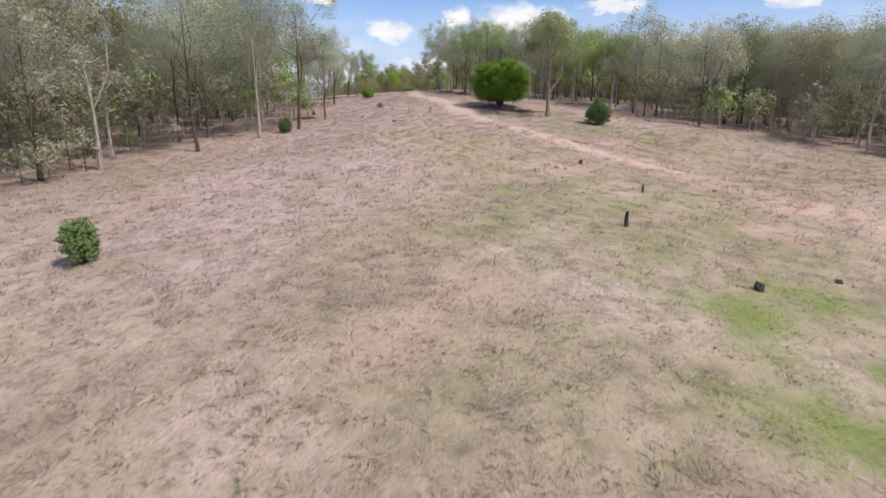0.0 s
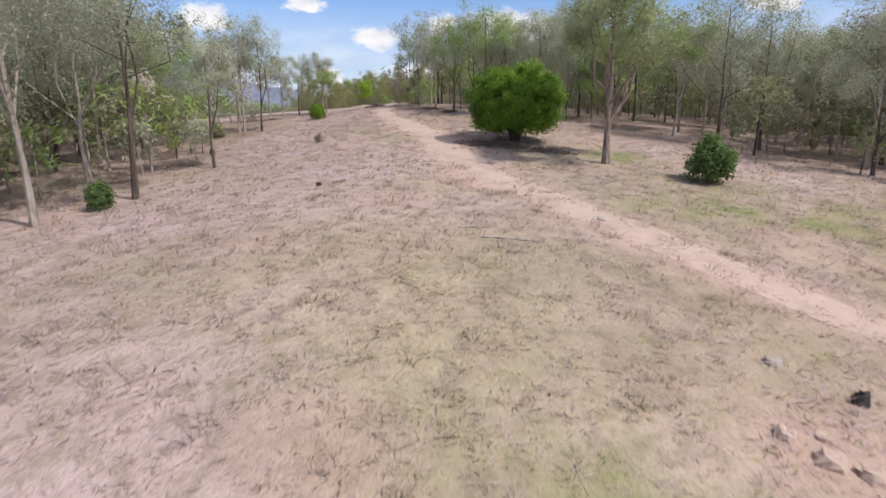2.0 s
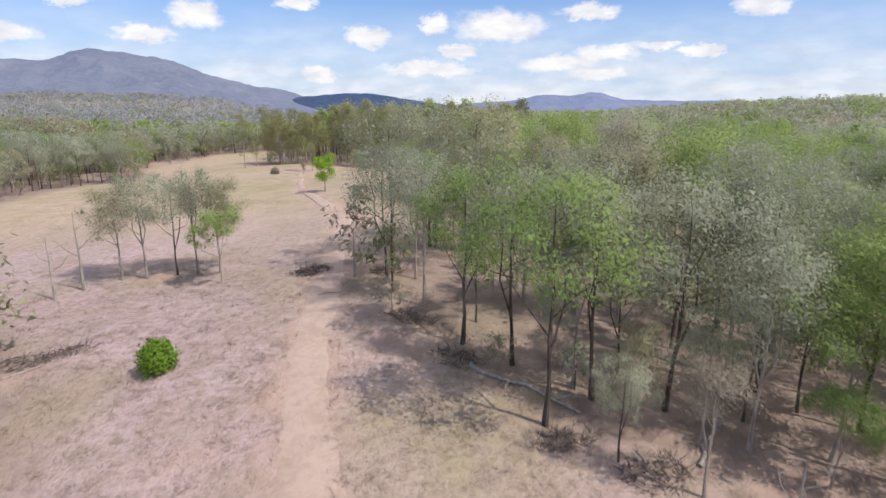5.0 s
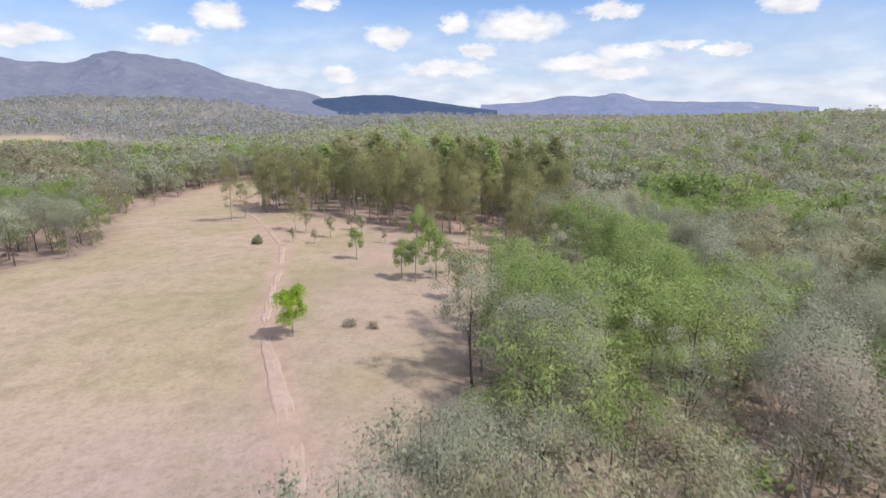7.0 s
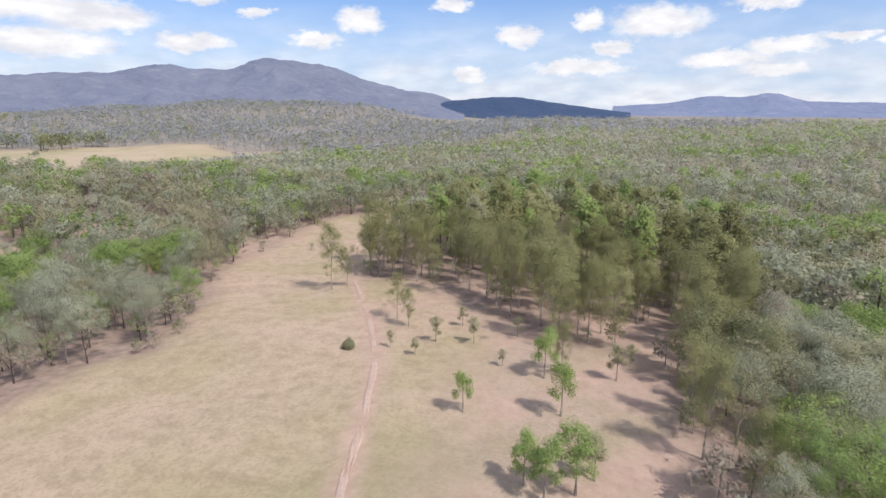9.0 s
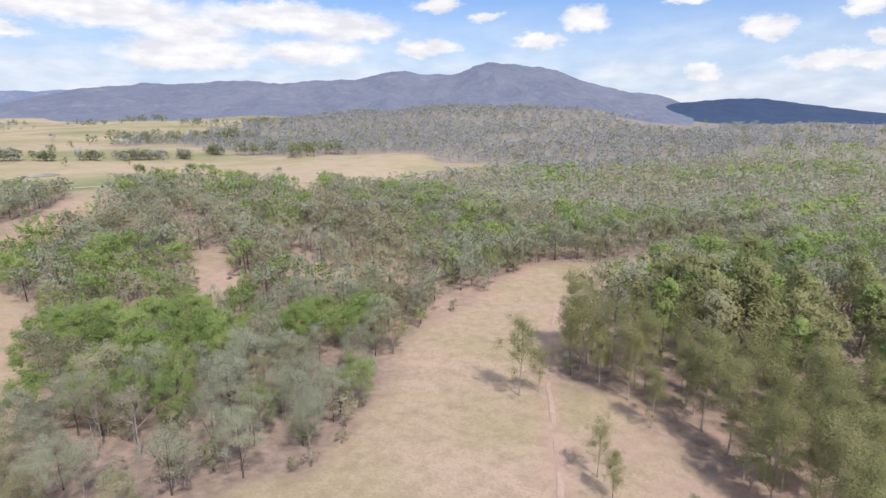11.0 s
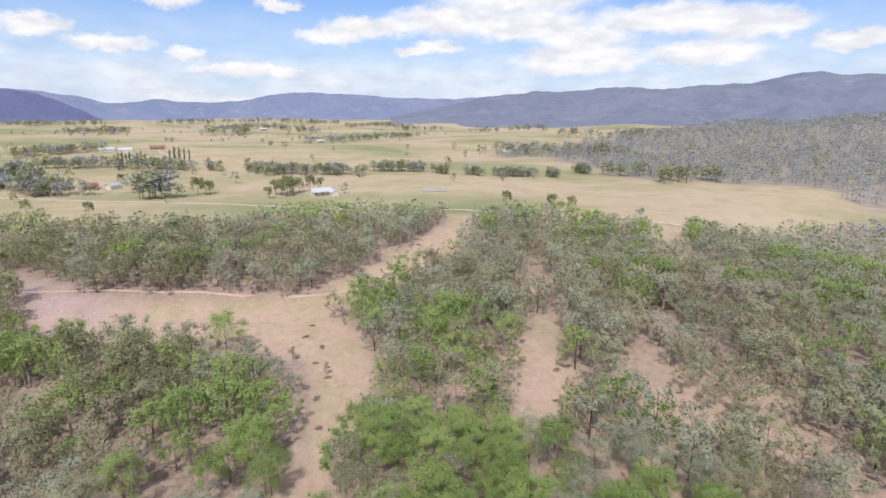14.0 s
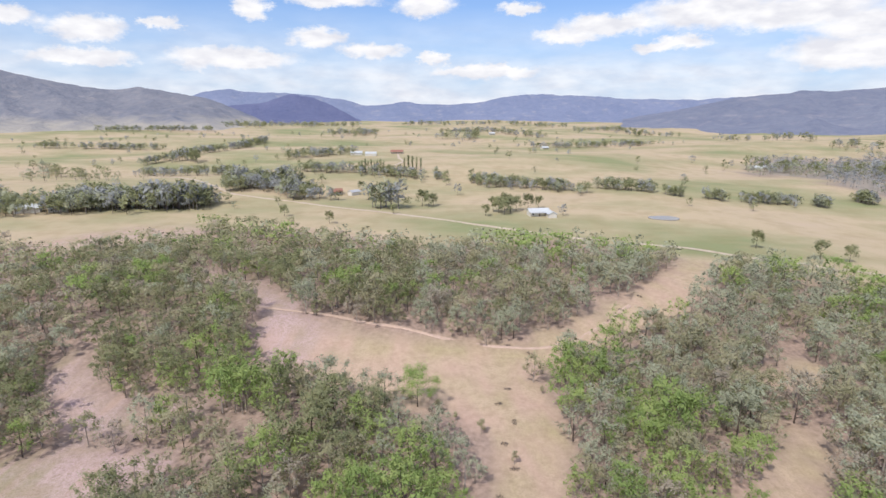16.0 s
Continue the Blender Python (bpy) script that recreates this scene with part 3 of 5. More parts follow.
dirt_track = ribbon("track", polyline(TRACK, 0.7), lambda q: np.interp(q[:, 1], (32, 36, 52, 75, 110, 150), (0.3, 0.8, 1.45, 1.4, 1.1, 0.5)), M_TRACK, "pinkish bare dirt track with two wheel ruts through dry grass",
                    ((-1, -0.03), (-0.82, 0.012), (-0.6, 0.006), (-0.35, 0.02), (0, 0.04), (0.35, 0.02), (0.6, 0.006), (0.82, 0.012), (1, -0.03)))
bush_road = ribbon("bush_track", polyline(((-262, 60), (-257, 100), (-251, 128), (-247, 151), (-242, 166), (-240, 182), (-240, 200), (-248, 213), (-260, 224), (-276, 238)), 1.5), 0.85, M_TRACK,
                   "pale sandy vehicle track through the woods", ((-1, 0.0), (-0.7, 0.1), (0, 0.15), (0.7, 0.1), (1, 0.0)))
valley_road = ribbon("valley_road", polyline(((-700, -230), (-620, -130), (-547, -49), (-524, 21), (-480, 100), (-450, 150), (-438, 165), (-400, 230), (-375, 290), (-345, 328), (-324, 367), (-305, 430)), 4), 2.2, M_ROAD,
                     "pale gravel road across the valley paddocks", ((-1, 0.1), (0, 0.25), (1, 0.1)))
farm_lane = ribbon("farm_lane", polyline(((-985, 36), (-900, 50), (-770, 76), (-720, 70)), 5), 2.2, M_ROAD, "pale gravel lane to the farmhouse", ((-1, 0.15), (0, 0.3), (1, 0.15)))

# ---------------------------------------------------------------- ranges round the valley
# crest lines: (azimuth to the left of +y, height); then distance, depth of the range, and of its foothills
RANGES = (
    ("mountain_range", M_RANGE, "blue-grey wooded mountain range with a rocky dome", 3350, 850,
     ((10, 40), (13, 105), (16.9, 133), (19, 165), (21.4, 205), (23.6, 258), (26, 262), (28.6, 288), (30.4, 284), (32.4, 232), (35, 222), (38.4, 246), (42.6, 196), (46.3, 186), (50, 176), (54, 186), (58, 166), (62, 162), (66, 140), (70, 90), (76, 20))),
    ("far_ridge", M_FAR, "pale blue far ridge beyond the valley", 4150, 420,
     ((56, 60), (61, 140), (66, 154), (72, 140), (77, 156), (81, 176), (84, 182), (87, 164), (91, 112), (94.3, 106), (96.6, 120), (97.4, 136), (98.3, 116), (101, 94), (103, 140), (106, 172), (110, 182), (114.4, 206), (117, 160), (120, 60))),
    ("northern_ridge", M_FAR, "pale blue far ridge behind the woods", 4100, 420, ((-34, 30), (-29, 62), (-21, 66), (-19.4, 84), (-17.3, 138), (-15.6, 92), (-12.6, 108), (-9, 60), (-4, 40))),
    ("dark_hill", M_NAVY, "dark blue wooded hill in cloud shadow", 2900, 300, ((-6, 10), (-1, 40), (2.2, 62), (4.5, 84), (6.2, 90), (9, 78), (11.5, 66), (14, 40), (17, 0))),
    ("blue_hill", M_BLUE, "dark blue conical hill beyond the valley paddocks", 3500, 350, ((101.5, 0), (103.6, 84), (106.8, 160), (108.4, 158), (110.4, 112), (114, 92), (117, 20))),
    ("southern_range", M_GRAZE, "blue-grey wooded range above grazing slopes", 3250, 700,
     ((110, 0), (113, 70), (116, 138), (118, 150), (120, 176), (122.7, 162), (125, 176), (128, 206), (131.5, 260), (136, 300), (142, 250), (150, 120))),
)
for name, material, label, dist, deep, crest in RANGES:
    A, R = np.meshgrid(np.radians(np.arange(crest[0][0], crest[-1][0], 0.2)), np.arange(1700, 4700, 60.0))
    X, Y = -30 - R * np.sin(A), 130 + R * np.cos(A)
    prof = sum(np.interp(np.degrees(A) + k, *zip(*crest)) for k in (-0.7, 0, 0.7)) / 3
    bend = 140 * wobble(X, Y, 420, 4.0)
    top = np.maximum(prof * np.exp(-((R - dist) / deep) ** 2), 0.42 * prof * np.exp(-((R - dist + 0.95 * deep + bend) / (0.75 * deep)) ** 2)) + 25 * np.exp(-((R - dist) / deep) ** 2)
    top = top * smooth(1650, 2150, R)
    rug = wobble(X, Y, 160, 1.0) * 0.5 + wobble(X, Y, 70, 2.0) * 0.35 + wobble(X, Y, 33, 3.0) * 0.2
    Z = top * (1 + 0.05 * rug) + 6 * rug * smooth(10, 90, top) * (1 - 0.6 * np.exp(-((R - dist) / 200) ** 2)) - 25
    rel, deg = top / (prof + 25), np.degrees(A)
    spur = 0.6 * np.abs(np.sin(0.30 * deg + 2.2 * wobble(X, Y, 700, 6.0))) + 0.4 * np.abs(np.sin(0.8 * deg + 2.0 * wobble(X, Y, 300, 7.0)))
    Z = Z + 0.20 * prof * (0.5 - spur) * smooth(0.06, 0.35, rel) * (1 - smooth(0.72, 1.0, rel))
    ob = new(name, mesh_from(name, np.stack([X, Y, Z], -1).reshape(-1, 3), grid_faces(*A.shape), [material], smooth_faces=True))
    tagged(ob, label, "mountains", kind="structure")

# ---------------------------------------------------------------- trees: the kinds
def part(name, me, parent, label=""):
    ob = new(name, me)
    ob.parent = parent
    return tagged(ob, label) if label else ob


def tube(points, radii, sides):
    """A tapered round branch: vertices and quads."""
    p, r = np.asarray(points, float), np.asarray(radii, float)
    t = np.gradient(p, axis=0)
    t /= np.linalg.norm(t, axis=1)[:, None] + 1e-9
    ref = np.where(np.abs(t[:, 2:3]) > 0.9, [[1.0, 0, 0]], [[0, 0, 1.0]])
    u = np.cross(t, ref)
    u /= np.linalg.norm(u, axis=1)[:, None]
    w = np.cross(t, u)
    a = np.arange(sides) * 2 * np.pi / sides
    v = p[:, None] + r[:, None, None] * (np.cos(a)[:, None] * u[:, None] + np.sin(a)[:, None] * w[:, None])
    i, j = np.meshgrid(np.arange(len(p) - 1), np.arange(sides), indexing="ij")
    k = (j + 1) % sides
    f = np.stack([i * sides + j, i * sides + k, (i + 1) * sides + k, (i + 1) * sides + j], -1).reshape(-1, 4)
    return v.reshape(-1, 3), f


def joined(pieces):
    vs, fs, n = [], [], 0
    for v, f in pieces:
        vs.append(v)
        fs.append(f + n)
        n += len(v)
    return (np.concatenate(vs), np.concatenate(fs)) if vs else (np.zeros((0, 3)), np.zeros((0, 4), int))


def sprays(rng, centres, radii, count, size, droop=0.3, flat=0.9, tri=False, thin=False, stray=0.25, ruffle=0.42):
    """Leaf sprays, folded rhombs or single blades, thrown round the clump centres, facing outwards and tilted sunwards
    to brighten the crown.
    """
    pick = rng.integers(0, len(centres), count)
    d = rng.normal(size=(count, 3))
    d /= np.linalg.norm(d, axis=1)[:, None]
    out = d.copy()
    d *= rng.random((count, 1)) ** 0.4 * np.where(rng.random((count, 1)) < stray, rng.uniform(1.0, 1.3 if size > 0.06 else 1.75, (count, 1)), 1.0)
    c = centres[pick] + d * radii[pick][:, None] * [1, 1, flat]
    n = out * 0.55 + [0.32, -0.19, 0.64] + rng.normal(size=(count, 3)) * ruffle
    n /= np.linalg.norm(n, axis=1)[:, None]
    a = rng.normal(size=(count, 3))
    a[:, 2] -= droop if not thin else 0.7
    a -= n * (a * n).sum(1)[:, None]
    a /= np.linalg.norm(a, axis=1)[:, None]
    b = np.cross(n, a)
    s = size * (0.6 + 0.8 * rng.random((count, 1)))
    if tri and thin:
        v = np.stack([c - a * s * 1.0 - b * s * 0.34, c + a * s * 1.2, c - a * s * 0.4 + b * s * 0.48], 1)
        return v.reshape(-1, 3), np.arange(count * 3).reshape(-1, 3)
    if tri:
        v = np.stack([c - a * s * 0.9 - b * s * 0.55, c + a * s * 1.1, c - a * s * 0.5 + b * s * 0.75], 1)
        return v.reshape(-1, 3), np.arange(count * 3).reshape(-1, 3)
    v = np.stack([c - a * s, c + b * s * 0.5 - n * s * 0.15, c + a * s, c - b * s * 0.5 - n * s * 0.15], 1)
    return v.reshape(-1, 3), np.arange(count * 4).reshape(-1, 4)


def gum(seed, tall=12.0, bole=0.42, spread=0.26, limbs=7, twigs=2, leaves=1400, size=0.24, sides=6, clump=0.105, narrow=0.0, girth=0.0125, bent=0.03, tri=False, bare_wood=True, fill=0, thin=True, forks=0, fork_h=0.3, heart=0, heart_size=0.06):
    """A gum tree: wood (trunk and limbs) and crown, each as vertices and quads, its foot at the origin."""
    rng = np.random.default_rng(seed)
    k = 6 if sides > 4 else 4 if sides > 3 else 2
    hs = np.linspace(0, 0.86, k) * tall
    drift = np.cumsum(rng.normal(0, bent * tall / k, (k, 2)), axis=0)
    drift -= drift[0]
    trunk = np.c_[drift, hs]
    r0 = girth * tall + 0.03
    rad = r0 * np.interp(hs / tall, (0, 0.06, bole, 0.86), (1.45, 1.0, 0.72, 0.16))
    wood, ends, rads = [tube(trunk, rad, sides)], [trunk[-1]], [clump * tall * 0.95]
    turn = rng.random() * 6.28
    for i in range(limbs):
        share = (i + 0.5) / limbs
        h0 = (bole + (0.80 - bole) * share) * tall
        at = np.array([np.interp(h0, hs, trunk[:, 0]), np.interp(h0, hs, trunk[:, 1]), h0])
        turn += 2.4 + rng.normal(0, 0.35)
        reach = spread * tall * (1.0 - 0.55 * share ** 1.5) * rng.uniform(0.7, 1.15) * (1 - narrow * 0.5)
        rise = reach * rng.uniform(0.75, 1.35) * (1 + narrow)
        rise = min(rise, tall * 0.97 - h0)
        out = np.array([math.cos(turn), math.sin(turn), 0])
        mid = at + out * reach * 0.5 + [0, 0, rise * 0.38] + rng.normal(0, 0.03 * tall, 3) * [1, 1, 0.4]
        end = at + out * reach + [0, 0, rise]
        rb = np.interp(h0, hs, rad) * 0.52
        wood.append(tube([at, mid, end], [rb, rb * 0.62, rb * 0.2], max(3, sides - 2)))
        ends += [end, mid * 0.35 + end * 0.65 + rng.normal(0, 0.04 * tall, 3)]
        rads += [clump * tall * rng.uniform(0.8, 1.25), clump * tall * rng.uniform(0.6, 1.0)]
        for _ in range(twigs):
            s = rng.uniform(0.35, 0.8)
            a = mid * (1 - s) + end * s
            tip = a + rng.normal(0, 1, 3) * [0.085 * tall, 0.085 * tall, 0.03 * tall] + [0, 0, 0.05 * tall]
            wood.append(tube([a, (a + tip) / 2 + rng.normal(0, 0.01 * tall, 3), tip], [rb * 0.4, rb * 0.28, rb * 0.1], 3))
            ends.append(tip)
            rads.append(clump * tall * rng.uniform(0.55, 0.95))
    for i in range(forks):
        turn += 2.4 + rng.normal(0, 0.3)
        h0 = fork_h * tall * rng.uniform(0.8, 1.25)
        at = np.array([np.interp(h0, hs, trunk[:, 0]), np.interp(h0, hs, trunk[:, 1]), h0])
        out = np.array([math.cos(turn), math.sin(turn), 0]) * spread * tall
        end = at + out * rng.uniform(0.35, 0.7) + [0, 0, (0.93 - h0 / tall) * tall * rng.uniform(0.8, 0.98)]
        m1 = at * 0.68 + end * 0.32 + out * 0.12 + rng.normal(0, 0.012 * tall, 3)
        m2 = at * 0.34 + end * 0.66 + rng.normal(0, 0.02 * tall, 3)
        rb = np.interp(h0, hs, rad) * rng.uniform(0.55, 0.75)
        wood.append(tube([at, m1, m2, end], [rb, rb * 0.78, rb * 0.5, rb * 0.15], max(3, sides - 1)))
        for s in (0.0, 0.5, 1.0):
            ends.append(m2 * (1 - s) + end * s + rng.normal(0, 0.035 * tall, 3))
            rads.append(clump * tall * rng.uniform(0.7, 1.15))
    core = np.array([trunk[k // 2, 0], trunk[k // 2, 1], (bole + 1.0) / 2 * tall])
    for _ in range(fill):
        d = rng.normal(size=3)
        d /= np.linalg.norm(d)
        d[2] = abs(d[2]) if d[2] < -0.7 else d[2]
        ends.append(core + d * [spread * tall * 0.95, spread * tall * 0.95, (1 - bole) / 2 * tall * 0.92] * rng.uniform(0.6, 1.0))
        rads.append(clump * tall * rng.uniform(0.7, 1.25))
    ends, rads = np.array(ends), np.array(rads)
    wood = wood if bare_wood else wood[:1]
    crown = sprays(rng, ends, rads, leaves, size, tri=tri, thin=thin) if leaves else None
    if heart:
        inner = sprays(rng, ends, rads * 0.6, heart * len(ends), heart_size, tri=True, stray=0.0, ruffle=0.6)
        crown = joined([crown, inner])
    return joined(wood), crown


def bush(seed, wide, tall, leaves, size, bare=0.12):
    """A round shrub on several stems."""
    rng = np.random.default_rng(seed)
    wood, ends, rads = [], [], []
    n = max(14, int(leaves / (90 if leaves < 9000 else 330)))
    for i in range(n):
        a, e = i * 2.4, math.asin(min(1, (i + 0.5) / n)) * 0.98
        d = np.array([math.cos(a) * math.cos(e), math.sin(a) * math.cos(e), math.sin(e)])
        c = d * [wide * 0.40, wide * 0.40, tall * (0.55 - bare * 0.2)] * rng.uniform(0.55, 1.22) + [0, 0, tall * (0.34 + bare * 0.5)]
        ends.append(c)
        rads.append(wide * (0.145 if leaves < 9000 else 0.10) * rng.uniform(0.7, 1.35))
        ends.append(c * [0.93, 0.93, 0.85] - [0, 0, tall * 0.17 * (1 - abs(d[2]))])
        rads.append(wide * 0.16)
        if i % 3 == 0:
            wood.append(tube([rng.normal(0, 0.08, 3) * [1, 1, 0], c * [0.3, 0.3, 0.45], c * 0.9], [0.03 * tall, 0.02 * tall, 0.008 * tall], 5))
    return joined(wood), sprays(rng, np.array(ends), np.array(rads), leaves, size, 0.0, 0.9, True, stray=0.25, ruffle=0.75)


def dome_bush(seed, wide, tall, leaves, size):
    """A dense dome of leaves held clear of the ground on a knot of dark stems."""
    rng = np.random.default_rng(seed)
    wood, ends, rads, n = [], [], [], 170
    low = tall * 0.17
    for i in range(n):
        z = -0.86 + 1.86 * (i + 0.5) / n
        a = i * 2.39996
        flat = max(0.0, 1 - abs(z) ** 2.4) ** 0.5
        bulge = 1 + 0.10 * math.sin(3 * a / 2.4 + seed) * flat
        c = np.array([math.cos(a) * flat * wide * 0.46 * bulge, math.sin(a) * flat * wide * 0.46 * bulge, tall * 0.52 + z * tall * 0.44]) * rng.uniform(0.80, 1.04)
        c[2] = max(c[2], low + 0.5 * rng.random() * low)
        ends.append(c)
        rads.append(wide * 0.075 * rng.uniform(0.6, 1.5))
    ends, rads = np.array(ends), np.array(rads)
    for i in range(9):
        a = i * 2.4
        out = np.array([math.cos(a), math.sin(a), 0])
        wood.append(tube([out * 0.18, out * 0.35 + [0, 0, 0.7], out * wide * 0.17 + [0, 0, tall * 0.36], out * wide * 0.33 + [0, 0, tall * (0.5 + 0.04 * (i % 4))]], [0.16, 0.13, 0.09, 0.03], 6))
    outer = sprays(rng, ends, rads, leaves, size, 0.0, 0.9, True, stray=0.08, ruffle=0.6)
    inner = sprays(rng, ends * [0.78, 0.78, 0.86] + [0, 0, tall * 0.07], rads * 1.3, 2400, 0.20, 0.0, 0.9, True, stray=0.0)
    return joined(wood), joined([outer, inner])


def unit_rows(n):
    return n / (np.linalg.norm(n, axis=1)[:, None] + 1e-9)


def face_normals(v, f):
    return unit_rows(np.cross(v[f[:, 1]] - v[f[:, 0]], v[f[:, 2]] - v[f[:, 0]]))


def wood_normals(v, f):
    """Rounded normals for trunks and limbs."""
    n = np.zeros_like(v)
    fn = face_normals(v, f)
    for k in range(f.shape[1]):
        np.add.at(n, f[:, k], fn)
    return unit_rows(n)


def crown_normals(v, f):
    """Leaves turned outwards, and normals that follow the crown's mass as well as the single leaf or lump."""
    mid, half = (v.max(0) + v.min(0)) / 2, (v.max(0) - v.min(0)) / 2
    out = unit_rows((v - mid + half * [0, 0, 0.25]) / half)
    fn = face_normals(v, f)
    alone = np.bincount(f.ravel(), minlength=len(v))[f[:, 0]] == 1
    turn = alone & ((fn * (out[f[:, 0]] + [0, 0, 0.3])).sum(1) < 0)
    f = np.where(turn[:, None], f[:, ::-1], f)
    return f, unit_rows(out * 0.55 + [0, 0, 0.15] + wood_normals(v, f) * 0.65)


def set_normals(me, n):
    me.attributes.new("custom_normal", "FLOAT_VECTOR", "POINT").data.foreach_set("vector", np.asarray(n, np.float32).ravel())
    return me


def mesh_q(name, vf, material):
    if name != "crown":
        return mesh_from(name, vf[0], vf[1], [material])
    f, n = crown_normals(np.asarray(vf[0], float), vf[1])
    return set_normals(mesh_from(name, vf[0], f, [material], smooth_faces=True), n)


def tree_thing(name, wood, crown, bark_mat, leaf_mat, label, category="tree", group=""):
    top = tagged(new(name), label, category, group)
    part("trunk", mesh_q("trunk", wood, bark_mat), top)
    if crown is not None:
        part("crown", mesh_q("crown", crown, leaf_mat), top)
    return top


def stand(x, y, turn=0.0, scale=1.0, sink=0.08):
    return Matrix.Translation((x, y, float(land(x, y)) - sink)) @ Matrix.Rotation(turn, 4, "Z") @ Matrix.Scale(scale, 4)


def place(top, m):
    top.matrix_basis = m
    return top


def plant(kind, x, y, turn=0.0, scale=1.0):
    """A copy of a kind of tree, scaled, on the ground at x, y."""
    t = copy_thing(kind, stand(x, y, turn))
    t.scale = (scale, scale, scale)
    return t


# ---------------------------------------------------------------- the marked trees and shrubs of the ridge
tall_gum = gum(12, 9.9, 0.32, 0.36, 10, 4, 24000, 0.07, 9, 0.10, girth=0.0165, bent=0.02, tri=True, fill=12, forks=4, fork_h=0.23, heart=10, heart_size=0.14)
place(tree_thing("gum_tree", *tall_gum, BARK_BROWN, LEAF_OLIVE_GREEN, "old gum tree with stout brown forked trunk and spreading grey-green crown"), stand(11.1, 58.6, 2.2))
place(tree_thing("round_bush", *dome_bush(5, 6.3, 5.3, 60000, 0.058), BARK_DARK, LEAF_BUSH, "dense round bright green bush tree beside the dirt track", "bush"), stand(6.7, 65.1))
for i, (x, y, w, h, m, label) in enumerate((
        (-13.7, 19.9, 1.4, 1.9, LEAF_SHRUB, "small dark green shrub standing alone in dry grass"),
        (15.4, 54.8, 2.4, 2.4, LEAF_SHRUB, "leafy green shrub on the dry grass slope"),
        (-12.4, 93.2, 1.9, 1.9, LEAF_BUSH, "small round bright green shrub beside the track"),
        (-14.8, 52.8, 1.3, 1.4, LEAF_SHRUB, "low green shrub under the edge of the trees"),
        (-19.5, 80.5, 1.6, 1.3, LEAF_DARK, "low dark shrub beneath the gum trees"),
        (-7.4, 148.5, 1.8, 1.1, LEAF_DRY, "low sparse dry shrub in the pasture"),
        (-5.0, 148.0, 1.3, 0.9, LEAF_DRY, "low sparse dry shrub in the pasture"),
        (-34, 199, 2.0, 1.5, LEAF_OLIVE, "low olive shrub beside the track"),
        (-7.7, 70, 0.8, 0.7, LEAF_DRY, "small dry shrub in straw-coloured grass"))):
    place(tree_thing("shrub", *bush(20 + i, w, h, (700 if m == LEAF_DRY else 7000 if w > 1.4 else 3600), 0.05 * w ** 0.5), BARK_DARK, m, label, "shrub"), stand(x, y, i))
lime = gum(31, 5.2, 0.16, 0.32, 8, 3, 7000, 0.10, 6, 0.12, tri=True, fill=20)
place(tree_thing("lime_green_tree", *lime, BARK_PALE, LEAF_LIME, "small lime-green tree with bare pale stems beside the track"), stand(-12.8, 146.0, 1))

# ---------------------------------------------------------------- kinds for the woods near the path
KINDS, KINDS_B, KINDS_C = [], [], []
SPECIES = ("ironbark", "green_gum", "grey_gum", "olive_gum", "young_gum", "thin_gum", "dark_gum")
for i, (tall, bole, spread, lf, bk, dense, narrow, label) in enumerate((
        (12, 0.36, 0.27, LEAF_GREY, BARK_DARK, 1050, 0.0, "slender ironbark with dark trunk and grey-green crown"),
        (11, 0.32, 0.30, LEAF_GREEN, BARK_DARK, 1050, 0.0, "gum tree with dark trunk and fresh green crown"),
        (13, 0.40, 0.24, LEAF_GREY, BARK_PALE, 1200, 0.3, "tall slender gum with pale trunk and open grey-green crown"),
        (10, 0.32, 0.31, LEAF_OLIVE, BARK_PALE, 1200, 0.0, "gum tree with pale stems and olive crown"),
        (9, 0.30, 0.30, LEAF_GREEN, BARK_PALE, 1300, 0.0, "young gum tree with fresh green foliage"),
        (12, 0.50, 0.20, LEAF_DRY, BARK_PALE, 700, 0.2, "thin gum tree with sparse dry brownish foliage"),
        (11, 0.34, 0.29, LEAF_DARK, BARK_DARK, 1050, 0.0, "gum tree with dark trunk and dark green crown"))):
    KINDS.append(tree_thing(SPECIES[i], *gum(50 + i, tall, bole, spread, 7, 2, int(9.0 * dense), 0.066, 6, 0.10, narrow, 0.0074, bent=0.045, tri=True, fill=13, forks=(1, 1, 2, 2, 1, 2, 1)[i], fork_h=0.28, heart=9, heart_size=0.14), bk, lf, label, "tree", "trees of the near woods"))
    KINDS_B.append(tree_thing(SPECIES[i], *gum(60 + i, tall, bole * 0.45, spread * 1.32, 8, 1, int(6.4 * dense), 0.09, 5, 0.105, narrow * 0.5, 0.0074, bent=0.045, tri=True, thin=False, fill=24, forks=(1, 1, 2, 2, 1, 2, 1)[i], fork_h=0.2, heart=8, heart_size=0.17), bk, lf, label, "tree", "trees of the woods"))
    KINDS_C.append(tree_thing(SPECIES[i], *gum(40 + i, tall, bole * 0.55, spread * 1.22, 9, 2, int(10.0 * dense), 0.066, 6, 0.10, narrow * 0.6, 0.0074, bent=0.045, tri=True, fill=24, forks=(1, 1, 2, 2, 1, 2, 1)[i], fork_h=0.22, heart=10, heart_size=0.125), bk, lf, label, "tree", "trees of the near woods"))
KIND_TALL = (12, 11, 13, 10, 9, 12, 11)
DEAD = tree_thing("dead_tree", gum(71, 7.5, 0.35, 0.25, 6, 4, 0, 0.2, 6)[0], None, BARK_DEAD, None, "bare dead tree with grey weathered branches", "dead tree", "dead trees")
